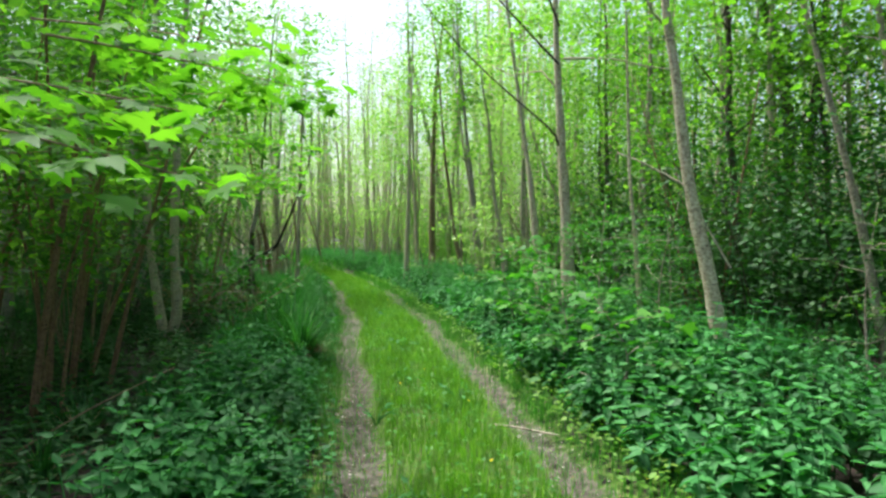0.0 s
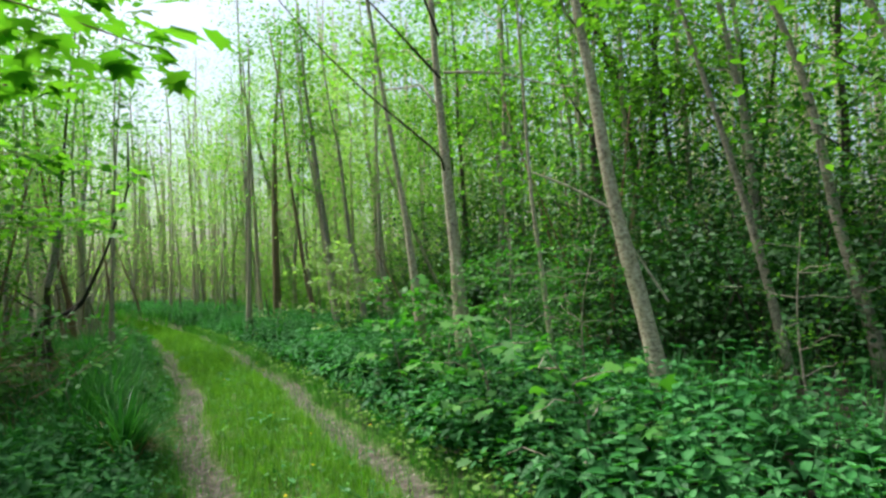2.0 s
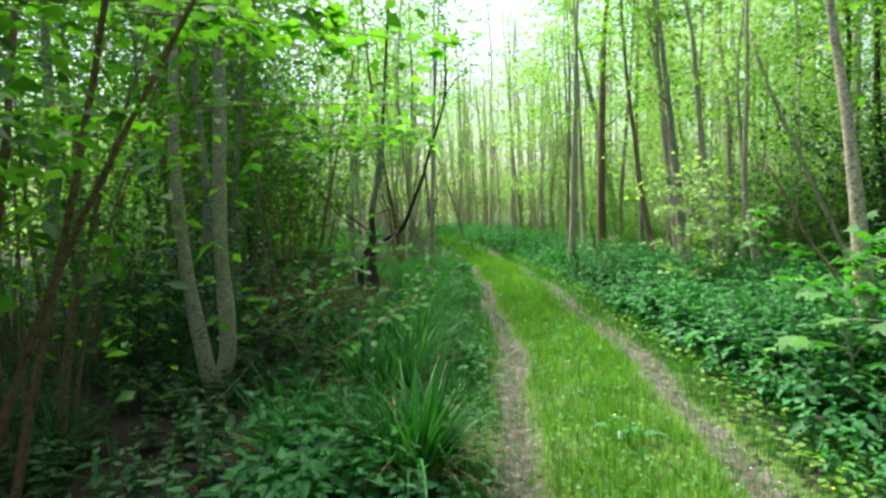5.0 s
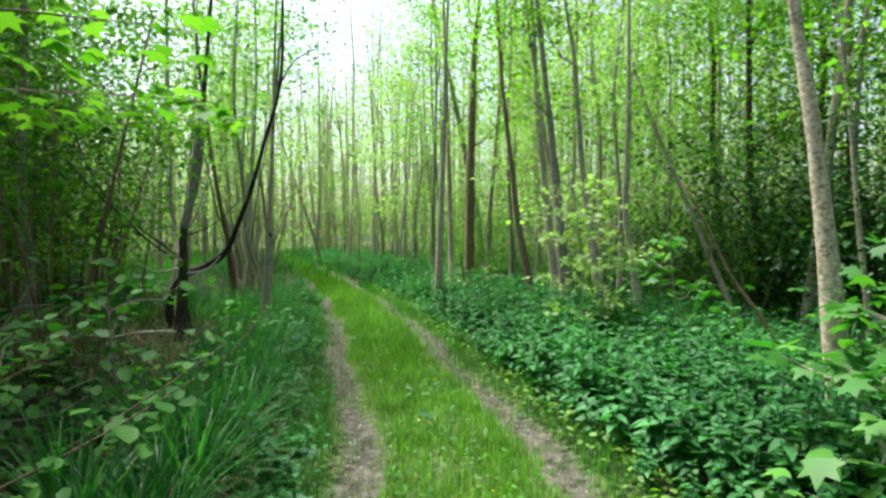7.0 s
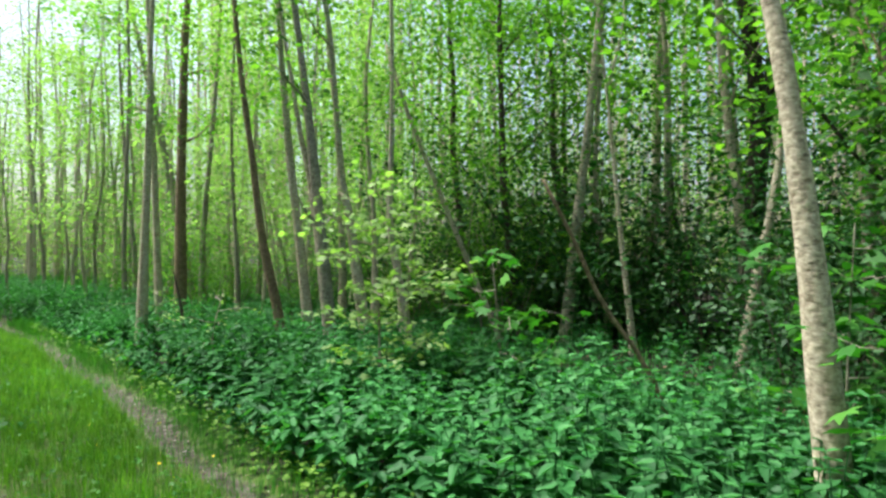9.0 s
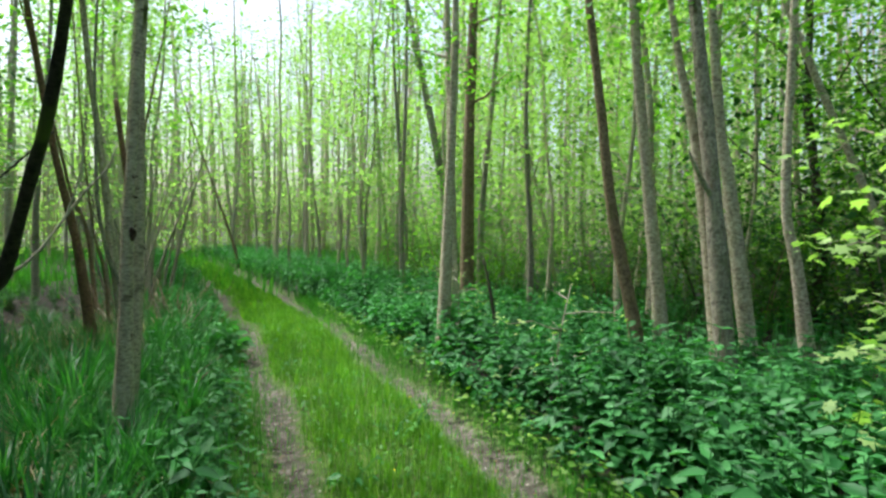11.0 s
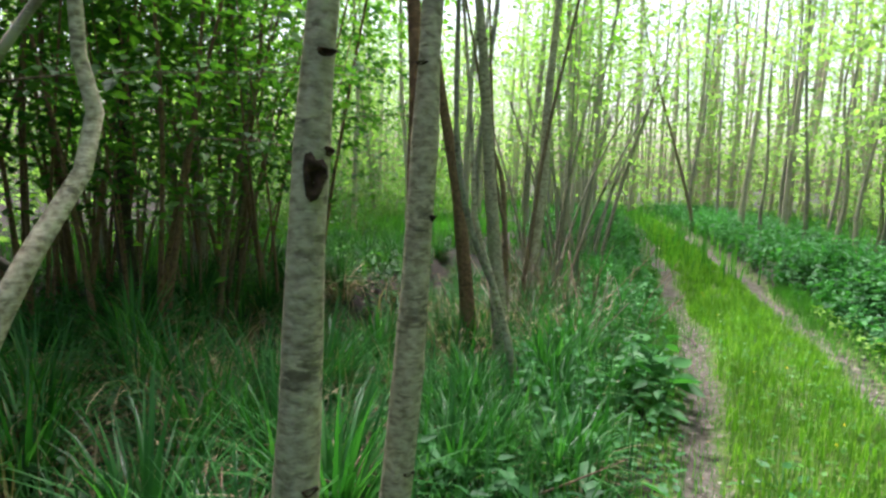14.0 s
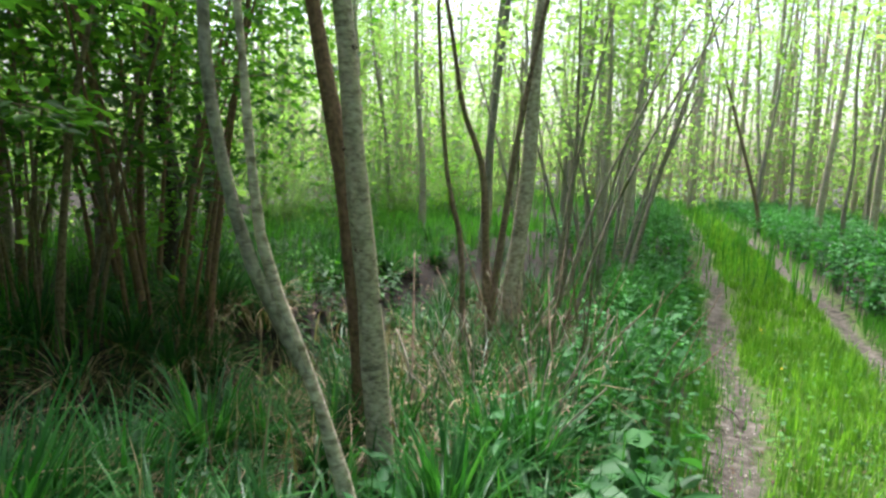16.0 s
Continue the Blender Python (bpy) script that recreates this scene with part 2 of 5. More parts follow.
# ---- mesh helpers ----
def mesh_from(name, verts, tris, mat, uvs=None):
    """One triangle mesh from arrays."""
    verts, tris = np.asarray(verts, np.float32), np.asarray(tris, np.int32)
    me = bpy.data.meshes.new(name)
    me.vertices.add(len(verts))
    me.vertices.foreach_set("co", verts.ravel())
    me.loops.add(3 * len(tris))
    me.loops.foreach_set("vertex_index", tris.ravel())
    me.polygons.add(len(tris))
    me.polygons.foreach_set("loop_start", np.arange(0, 3 * len(tris), 3, dtype=np.int32))
    me.update(calc_edges=True)
    me.materials.append(mat)
    return me


def part(name, me, parent, label=""):
    ob = new(name, me)
    ob.parent = parent
    return tagged(ob, label) if label else ob


def root(name, m, label, category, group=""):
    ob = new(name)
    ob.empty_display_size = 0.2
    ob.matrix_basis = m
    return tagged(ob, label, category, group)


def join(chunks):
    """Joins (verts, tris) pairs."""
    vs, ts, k = [], [], 0
    for v, t in chunks:
        vs.append(v), ts.append(np.asarray(t) + k)
        k += len(v)
    return np.concatenate(vs), np.concatenate(ts)


def frames(fwd, up):
    """Rotation matrices whose y axis runs along fwd and whose z axis is near up."""
    y = fwd / np.linalg.norm(fwd, axis=1, keepdims=True)
    x = np.cross(y, up)
    x /= np.linalg.norm(x, axis=1, keepdims=True) + 1e-9
    return np.stack([x, y, np.cross(x, y)], axis=2)


def stamp(shape, rot, scale, loc):
    """Copies of a small shape (verts, tris), each turned, sized and placed."""
    v, t = shape
    n = len(loc)
    w = np.einsum("nij,kj->nki", rot, v) * np.asarray(scale).reshape(n, -1)[:, None, :] + loc[:, None, :]
    return w.reshape(-1, 3), (np.asarray(t)[None] + (np.arange(n) * len(v))[:, None, None]).reshape(-1, 3)


# leaf outlines, one unit long along y, folded a little on the midrib
OVATE = (np.array([(0, 0, 0), (-.30, .42, .07), (0, 1, -.06), (.30, .42, .07)], float), [(0, 2, 1), (0, 3, 2)])
POINTED = (np.array([(0, 0, 0), (-.27, .22, .05), (-.22, .6, .04), (0, 1, -.14), (.22, .6, .04), (.27, .22, .05)], float),
           [(0, 3, 1), (1, 3, 2), (0, 5, 3), (5, 4, 3)])
LOBED = (np.array([(0, 0, 0), (-.26, .02, .03), (-.55, .12, -.02), (-.36, .34, .03), (-.52, .66, -.05), (-.18, .60, .03), (0, 1, -.1),
                   (.18, .60, .03), (.52, .66, -.05), (.36, .34, .03), (.55, .12, -.02), (.26, .02, .03), (0, .36, .04)], float),
         [(k, (k + 1) % 12, 12) for k in range(12)])
ROUND = (np.array([(0, 0, 0), (-.34, .3, .05), (-.28, .75, .02), (0, 1, -.06), (.28, .75, .02), (.34, .3, .05)], float),
         [(0, 3, 1), (1, 3, 2), (0, 5, 3), (5, 4, 3)])


def blades(loc, yaw, length, width, lean, segs=3):
    """Curved tapering blades of grass."""
    n = len(loc)
    t = np.linspace(0, 1, segs + 1)
    out = np.stack([np.cos(yaw), np.sin(yaw), 0 * yaw], 1)
    side = np.stack([-np.sin(yaw), np.cos(yaw), 0 * yaw], 1)
    ang = lean[:, None] * (0.25 + 1.25 * t[None]) * 1.0
    step = np.stack([np.sin(ang), np.cos(ang)], 2)
    pos = np.concatenate([np.zeros((n, 1, 2)), np.cumsum(step[:, :-1] / segs, 1)], 1) * length[:, None, None]
    c = loc[:, None] + out[:, None] * pos[:, :, :1] + np.array([0, 0, 1.0]) * pos[:, :, 1:]
    w = (width[:, None] * (1 - t[None] ** 1.5) * 0.5)[:, :, None] * side[:, None]
    left, right = c[:, :-1] - w[:, :-1], c[:, :-1] + w[:, :-1]
    v = np.concatenate([np.stack([left, right], 2).reshape(n, -1, 3), c[:, -1:]], 1)
    tri = []
    for k in range(segs - 1):
        a = 2 * k
        tri += [(a, a + 1, a + 3), (a, a + 3, a + 2)]
    tri.append((2 * segs - 2, 2 * segs - 1, 2 * segs))
    k = v.shape[1]
    return v.reshape(-1, 3), (np.array(tri)[None] + (np.arange(n) * k)[:, None, None]).reshape(-1, 3)


def smooth_line(pts, n):
    """Points evenly along a smooth line through the given ones."""
    p = np.asarray(pts, float)
    p = np.concatenate([[2 * p[0] - p[1]], p, [2 * p[-1] - p[-2]]])
    out = []
    for s in np.linspace(0, len(p) - 3 - 1e-6, n):
        i = int(s)
        t = s - i
        a, b, c, d = p[i:i + 4]
        out.append(0.5 * (2 * b + (c - a) * t + (2 * a - 5 * b + 4 * c - d) * t * t + (3 * b - a - 3 * c + d) * t ** 3))
    return np.array(out)


def tube(line, radii, sides=8, rough=0.06, seed=0):
    """A limb along a line, with uneven girth; closed at its end."""
    r = np.random.default_rng(seed)
    line, radii = np.asarray(line, float), np.asarray(radii, float)
    n = len(line)
    d = np.gradient(line, axis=0)
    d /= np.linalg.norm(d, axis=1, keepdims=True) + 1e-9
    ref = np.array([1.0, 0.1, 0]) if abs(d[0][0]) < 0.8 else np.array([0, 1.0, 0])
    x = np.cross(d, ref)
    x /= np.linalg.norm(x, axis=1, keepdims=True) + 1e-9
    y = np.cross(d, x)
    a = np.arange(sides) * 2 * math.pi / sides
    lump = 1 + rough * r.normal(size=(n, sides)) * 0.5 + rough * r.normal(size=(n, 1)) * 0.6
    ring = x[:, None] * np.cos(a)[None, :, None] + y[:, None] * np.sin(a)[None, :, None]
    v = line[:, None] + ring * (radii[:, None] * lump)[:, :, None]
    v = np.concatenate([v.reshape(-1, 3), line[-1:] + d[-1:] * radii[-1]])
    t = []
    for i in range(n - 1):
        for k in range(sides):
            q = i * sides + k, i * sides + (k + 1) % sides
            t += [(q[0], q[1], q[1] + sides), (q[0], q[1] + sides, q[0] + sides)]
    top = (n - 1) * sides
    t += [(top + k, top + (k + 1) % sides, n * sides) for k in range(sides)]
    return v, np.array(t)


# ---- the lie of the land ----
KY = np.array([-400, -40, -10, 0, 4.87, 7.4, 10, 11.2, 17.15, 19.74, 23.3, 30, 40, 49, 80, 400.0])
KX = np.array([90, 9.5, 2.9, 1.05, .10, -.45, -.88, -1.12, -2.6, -3.3, -4.4, -6.8, -10.6, -14.5, -30, -190.0])
TY = np.arange(-60, 120, 0.25)
TX = np.convolve(np.interp(TY, KY, KX), np.ones(13) / 13, "same")
TX[:8], TX[-8:] = np.interp(TY[:8], KY, KX), np.interp(TY[-8:], KY, KX)


def path_x(y):
    """The middle of the track at y."""
    return np.where((np.asarray(y) > -58) & (np.asarray(y) < 118), np.interp(y, TY, TX), np.interp(y, KY, KX))


def bell(a, b, w):
    return np.exp(-((a - b) / w) ** 2)


def land(x, y):
    """Height of the ground."""
    x, y = np.asarray(x, float), np.asarray(y, float)
    u = x - path_x(y)
    z = -0.045 * bell(u, -0.70, 0.2) - 0.045 * bell(u, 0.70, 0.2) + 0.025 * bell(u, 0, 0.35)
    ditch = np.clip((y - 17.3) / 1.2, 0, 1) * np.clip((27 - y) / 7, 0, 1)
    z = z - 0.12 * bell(u, -3.1, 0.8) - 0.55 * ditch * np.exp(-((u + 4.05 + 0.15 * np.sin(1.1 * y)) / 0.72) ** 4) + 0.05 * np.clip((np.abs(u) - 1.2) / 1.5, 0, 1)
    near = np.clip((np.abs(u) - 1.0) / 2, 0, 1) * np.clip((120 - np.abs(y)) / 60, 0, 1)
    return z + near * 0.05 * (np.sin(1.7 * x + 0.6 * y) * np.sin(1.3 * y - 0.4 * x) + 0.6 * np.sin(3.9 * x + 1) * np.sin(4.3 * y))


def build_ground():
    u = np.concatenate([-np.geomspace(400, 6, 18), np.arange(-5.6, -1.2, 0.14), np.arange(-1.2, 1.21, 0.08), np.arange(1.5, 5.6, 0.3), np.geomspace(6, 400, 18)])
    y = np.concatenate([-np.geomspace(350, 6, 12), np.arange(-5, 30, 0.2), np.arange(30, 60, 0.8), np.geomspace(62, 500, 12)])
    yy, uu = np.meshgrid(y, u, indexing="ij")
    xx = path_x(yy) + uu
    sway = 0.045 * np.sin(1.25 * yy) + 0.035 * np.sin(2.9 * yy + 1)
    rut = np.maximum(bell(uu, -0.71 + sway, 0.145 + 0.03 * np.sin(1.9 * yy)), 0.9 * bell(uu, 0.71 + 0.8 * sway, 0.135 + 0.035 * np.sin(1.6 * yy + 2)))
    turf = np.clip(1.5 - np.abs(uu), 0, 1)
    v = np.stack([xx, yy, land(xx, yy)], 2).reshape(-1, 3)
    a, b = len(y), len(u)
    i = (np.arange(a - 1)[:, None] * b + np.arange(b - 1)[None]).ravel()
    t = np.concatenate([np.stack([i, i + 1, i + b + 1], 1), np.stack([i, i + b + 1, i + b], 1)])
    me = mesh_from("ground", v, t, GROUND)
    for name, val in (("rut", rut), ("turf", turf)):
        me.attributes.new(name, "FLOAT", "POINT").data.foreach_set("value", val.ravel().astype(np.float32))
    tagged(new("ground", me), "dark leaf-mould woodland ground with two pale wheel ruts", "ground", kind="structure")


build_ground()


def on_land(u, y):
    x = path_x(y) + u
    return np.stack([x, y, land(x, y)], 1)


def stuff(name, chunks, mat, label, category):
    v, t = join(chunks)
    return tagged(new(name, mesh_from(name, v, t, mat)), label, category, kind="stuff")


# ---- woody plants ----
def leaf_cloud(centres, radii, count, size, shape, r, flat=0.45, tilt=0.55):
    """Leaves gathered in flattened sprays round the given centres."""
    centres = np.asarray(centres, float)
    k = r.integers(0, len(centres), count)
    off = r.normal(size=(count, 3)) * np.asarray(radii, float).reshape(-1, 1)[k % np.size(radii)] * 0.55
    off[:, 2] *= flat
    loc = centres[k] + off
    yaw = r.uniform(0, 2 * math.pi, count)
    fwd = np.stack([np.cos(yaw), np.sin(yaw), r.normal(-0.25, 0.35, count)], 1)
    up = np.stack([r.normal(0, tilt, count), r.normal(0, tilt, count), np.ones(count)], 1)
    return stamp(shape, frames(fwd, up), size * r.uniform(0.6, 1.35, (count, 1)), loc)


def bough(start, heading, length, rise, r, sag=0.15):
    """The line of a side limb."""
    d = np.array([math.cos(heading), math.sin(heading), 0])
    s = np.linspace(0, 1, 5)
    line = start + d * (s * length)[:, None] + np.array([0, 0, 1.0]) * (rise * s - sag * s * s)[:, None]
    return line + np.concatenate([np.zeros((1, 3)), r.normal(size=(4, 3)) * 0.05 * length])


def grow(rt, line, rad, bark, r, limbs, crown, low, spread, leaf, size, shape, flat=0.45, limb_rise=0.7, sides=9, rise_from=None):
    """Trunk, limbs and crown as parts under a root; line is local to the root."""
    n = len(line)
    s = np.linspace(0, 1, n)
    radii = rad * (1 - 0.8 * s) + rad * 0.5 * np.exp(-s * n / 1.6)
    for k in range(2, n - 1, 3):
        radii[k] *= 1.05 + 0.05 * r.random()
    part("trunk", mesh_from("trunk", *tube(line, radii, sides, 0.04, int(r.integers(1e6))), bark), rt)
    ends, weights = [], []
    height = line[-1][2]
    for k in range(limbs):
        i = int(np.clip(np.searchsorted(line[:, 2], low + (height - low) * (k + r.random()) / max(limbs, 1)), 2, n - 2))
        ln = spread * r.uniform(0.5, 1.1) * (1.15 - 0.6 * i / n)
        b = bough(line[i], r.uniform(0, 2 * math.pi), ln, ln * limb_rise * r.uniform(0.5, 1.2), r)
        rr = max(0.006, radii[i] * r.uniform(0.25, 0.42))
        part("limb", mesh_from("limb", *tube(b, np.linspace(rr, rr * 0.25, 5), 5, 0.08, int(r.integers(1e6))), bark), rt)
        ends += [b[-1], b[2], b[3]]
    ends.append(line[-1])
    if crown:
        part("crown", mesh_from("crown", *leaf_cloud(ends, [spread * 0.55], crown, size, shape, r, flat), leaf), rt)
    return ends


def tree(label, pts, width, bark, height=8.5, crown=700, low=3.2, spread=1.3, limbs=6, leaf=None, size=0.10, shape=OVATE, seed=1, category="tree", group=""):
    """One tree of the wood along the given trunk line, carried on upward to its height."""
    r = np.random.default_rng(seed)
    p = [np.array(q, float) for q in pts]
    d0 = (p[1] - p[0]) / max(0.2, p[1][2] - p[0][2])
    gz = float(land(p[0][0], p[0][1])) - 0.08
    if p[0][2] > gz + 0.15:
        q = p[0] - d0 * (p[0][2] - gz) * 0.8
        p.insert(0, np.array([q[0], q[1], gz]))
    else:
        p[0][2] = gz
    d1 = (p[-1] - p[-2]) / max(0.2, p[-1][2] - p[-2][2])
    z = p[-1][2]
    while z < height - 0.8:
        step = min(2.2, height - z)
        d1 = d1 * 0.75 + np.array([r.normal(0, 0.05), r.normal(0, 0.05), 0.25])
        p.append(p[-1] + d1 / d1[2] * step)
        z += step
    base = p[0].copy()
    rt = root("tree", Matrix.Translation(base), label, category, group)
    line = smooth_line([q - base for q in p], max(14, int(2.4 * height)))
    grow(rt, line, width / 2, bark, r, limbs, crown, low, spread, leaf or CANOPY, size, shape)
    return rt, base, line


def limb_on(rt, base, pts, r0, r1, bark, name="limb", label="", n=12, sides=7):
    """A limb of a tree, in world metres."""
    line = smooth_line([np.array(q, float) - base for q in pts], n)
    return part(name, mesh_from(name, *tube(line, np.linspace(r0, r1, n), sides, 0.09, len(pts)), bark), rt, label)


def stick(name, label, pts, r0, r1, bark, category, n=10, rough=0.1):
    """A loose dead branch or leaning pole."""
    base = np.array(pts[0], float)
    line = smooth_line([np.array(q, float) - base for q in pts], n)
    ob = new(name, mesh_from(name, *tube(line, np.linspace(r0, r1, n), 7, rough, len(label)), bark))
    ob.location = base
    return tagged(ob, label, category)


# ---- trees beside the track, south stretch ----
tree("pale slender leaning alder trunk with airy leaves", [(2.79, 6.62, 1.09), (2.60, 6.72, 2.13), (2.48, 6.78, 3.25), (2.35, 6.84, 4.58)], 0.165, PALE_BARK, seed=3, limbs=5, crown=600)
tA = tree("pale grey alder trunk rising from the nettles", [(1.72, 9.20, 1.84), (1.66, 9.22, 2.97), (1.60, 9.25, 4.19), (1.56, 9.28, 5.59)], 0.18, PALE_BARK, seed=4, crown=600)
tree("pale grey alder with a straight trunk", [(1.48, 10.67, 1.33), (1.42, 10.72, 2.06), (1.37, 10.77, 2.60), (1.30, 10.82, 3.17)], 0.14, PALE_BARK, seed=5, crown=600)
tree("thin whitish birch pole among green leaves", [(2.03, 17.57, 1.23), (1.91, 17.61, 2.0), (1.95, 17.6, 3.95), (1.94, 17.6, 5.89)], 0.14, PALE_BARK, seed=6)
tree("grey trunk standing among undergrowth", [(1.25, 17.52, 1.98), (1.12, 17.55, 2.81), (0.97, 17.59, 4.8), (0.82, 17.62, 5.73)], 0.15, PALE_BARK, seed=7)
tree("grey trunk close to its neighbour", [(0.67, 17.94, 1.02), (0.47, 17.98, 2.93), (0.35, 17.99, 4.37), (0.26, 18.0, 5.8)], 0.17, PALE_BARK, seed=8)
tree("thin pale sapling with few leaves", [(2.43, 8.07, 1.41), (2.35, 8.1, 2.44), (2.32, 8.11, 3.77), (2.29, 8.12, 4.92)], 0.06, PALE_BARK, height=6.2, crown=250, spread=0.8, seed=9)
tree("dark crooked oak trunk in deep shade", [(8.67, 16.51, 2.03), (8.77, 16.45, 4.29), (8.45, 16.63, 6.82), (7.66, 17.05, 9.66)], 0.44, DARK_BARK, height=12, crown=2600, limbs=9, spread=3.0, low=3.5, size=0.15, seed=10)
tree("dark upright trunk behind the shrubs", [(9.44, 16.91, 2.85), (9.73, 16.73, 6.53), (9.97, 16.58, 9.95)], 0.30, DARK_BARK, height=12, crown=2000, limbs=7, spread=2.4, size=0.15, seed=11)
tree("grey-brown leaning pole trunk among sedges", [(5.34, 7.79, 0.44), (5.15, 7.94, 1.85), (4.89, 8.14, 3.35), (4.47, 8.43, 5.52)], 0.14, GREY_BARK, seed=12, crown=900)
tree("grey-brown leaning trunk with mottled bark", [(6.78, 7.93, 0.66), (6.60, 8.12, 1.95), (6.41, 8.29, 3.80), (6.08, 8.58, 5.72)], 0.20, GREY_BARK, seed=13, crown=1200, spread=1.7)
tree("grey-brown leaning trunk under dense leaves", [(8.54, 8.19, 0.73), (8.44, 8.31, 2.76), (8.26, 8.53, 4.45), (7.93, 8.9, 6.01)], 0.22, GREY_BARK, seed=14, crown=1500, spread=2.0)
tree("slim grey trunk behind leaning poles", [(7.21, 10.29, 2.24), (7.18, 10.31, 3.79), (7.05, 10.42, 5.08), (6.86, 10.56, 6.75)], 0.19, GREY_BARK, seed=15, crown=1200, spread=1.6)
rt, base, line = tree("thin pale forked sapling", [(5.0, 15.75, 0.6), (4.9, 15.82, 1.75), (4.82, 15.9, 3.1), (4.72, 15.95, 4.2)], 0.11, PALE_BARK, height=6.0, crown=260, spread=0.8, seed=16)
limb_on(rt, base, [(4.74, 15.95, 4.0), (5.0, 15.9, 4.9), (5.1, 15.9, 6.0)], 0.03, 0.008, PALE_BARK)
tree("dark trunk at the edge of the nettles", [(-0.86, 22.2, 1.05), (-0.84, 22.2, 3.38), (-0.76, 22.2, 5.98), (-0.66, 22.19, 7.29)], 0.28, BROWN_BARK, height=10, seed=17, crown=1100)
tree("slim grey trunk beyond the nettles", [(-1.29, 20.5, 0.99), (-1.37, 20.5, 3.7), (-1.47, 20.5, 6.51)], 0.16, PALE_BARK, seed=18)
rt, base, line = tree("pale alder trunk dark below with a snag", [(0.68, 16.61, 0.61), (0.57, 16.66, 1.98), (0.46, 16.71, 3.16), (0.37, 16.75, 4.04)], 0.20, GREY_BARK, seed=19, crown=700)
limb_on(rt, base, [(0.58, 16.66, 1.9), (0.35, 16.5, 2.12), (0.24, 16.45, 2.3)], 0.03, 0.012, DEADWOOD, "snag", "bleached broken side branch")
tree("pale stem growing close beside another", [(0.61, 16.82, 1.58), (0.49, 16.88, 2.61), (0.39, 16.93, 3.13), (0.30, 16.97, 3.76)], 0.12, PALE_BARK, seed=20)
tree("brown leaning alder pole over nettles", [(0.17, 17.41, 0.78), (-0.03, 17.48, 1.82), (-0.16, 17.52, 2.98), (-0.31, 17.56, 4.25)], 0.15, BROWN_BARK, seed=21)
tree("stout grey trunk far along the track", [(-0.32, 28.95, 0.66), (-0.72, 29.01, 3.26), (-1.23, 29.06, 5.81)], 0.36, GREY_BARK, height=11, seed=22, crown=1200)
tree("grey trunk standing in the nettle edge", [(-1.52, 19.33, 1.1), (-1.47, 19.32, 2.47), (-1.42, 19.32, 3.99), (-1.41, 19.32, 4.74)], 0.16, PALE_BARK, seed=23)
tree("dark leaning trunk beside the far track", [(-8.76, 37.99, 1.17), (-9.54, 37.77, 3.69), (-10.44, 37.48, 6.63)], 0.15, BROWN_BARK, height=9, seed=24)

# ---- trees on the ditch side ----
rt, base, line = tree("grey alder trunk with a rotten knot hole", [(-4.035, 15.755, 0.65), (-4.02, 15.76, 1.10), (-4.01, 15.77, 1.59), (-3.99, 15.79, 2.04), (-3.95, 15.84, 3.0)], 0.118, ALDER_BARK, height=8, seed=31, crown=500, low=3.6)
rt2, base2, line2 = tree("grey alder trunk close to the ruts", [(-4.22, 16.31, 0.27), (-4.18, 16.34, 1.02), (-4.16, 16.35, 1.64), (-4.15, 16.36, 2.24), (-4.13, 16.40, 3.2)], 0.116, ALDER_BARK, height=8, seed=32, crown=500, low=3.6)


def knot_hole(rt, centre, facing, w, h):
    """A torn, rotten hollow in the bark: a raised lip round a sunken dark bowl."""
    f = np.array([*facing, 0.0])
    f /= np.linalg.norm(f)
    s = np.array([-f[1], f[0], 0])
    r = np.random.default_rng(5)
    rings = ((1.25, -0.004), (1.05, 0.007), (0.8, 0.006), (0.6, -0.004), (0.3, -0.012))
    v, t, k = [], [], 14
    for rad, depth in rings:
        for a in range(k):
            q = 2 * math.pi * a / k
            wob = 1 + 0.2 * math.sin(3 * q + 1) + 0.12 * r.normal()
            v.append(centre + s * (w / 2 * rad * wob * math.cos(q)) + np.array([0, 0, h / 2 * rad * wob * math.sin(q)]) + f * depth * (1 + 0.4 * r.normal()))
    v.append(centre - f * 0.014)
    for i in range(len(rings) - 1):
        for a in range(k):
            b = (a + 1) % k
            t += [(i * k + a, i * k + b, i * k + k + b), (i * k + a, i * k + k + b, i * k + k + a)]
    t += [((len(rings) - 1) * k + a, (len(rings) - 1) * k + (a + 1) % k, len(rings) * k) for a in range(k)]
    part("knot_hole", mesh_from("knot_hole", np.array(v), t, CAVITY), rt, "dark rotten hole in the bark")


knot_hole(rt, np.array([-4.01, 15.77, 1.585]) - base + np.array([0.047, -0.030, 0]), (0.85, -0.52), 0.042, 0.075)
knot_hole(rt, np.array([-3.995, 15.79, 1.83]) - base + np.array([0.045, -0.035, 0]), (0.8, -0.6), 0.036, 0.014)
limb_on(rt2, base2, [(-4.19, 16.38, 1.25), (-4.25, 16.42, 1.6), (-4.28, 16.44, 2.0), (-4.36, 16.45, 2.6)], 0.03, 0.02, RED_BARK)



def branch_scars(rt, line, girth, count, low, high, seed):
    """Small dark eyes with raised lips where side branches were shed."""
    q = np.random.default_rng(seed)
    n = len(line)
    for k in range(count):
        i = int(np.clip(np.searchsorted(line[:, 2], low + (high - low) * (k + q.random()) / count), 1, n - 2))
        a = q.uniform(-2.4, 0.6)
        f = np.array([math.cos(a), math.sin(a), 0.0])
        rad = girth / 2 * (1 - 0.8 * i / (n - 1)) * 0.97
        knot_hole(rt, line[i] + f * rad, f[:2], q.uniform(.026, .045), q.uniform(.010, .018))


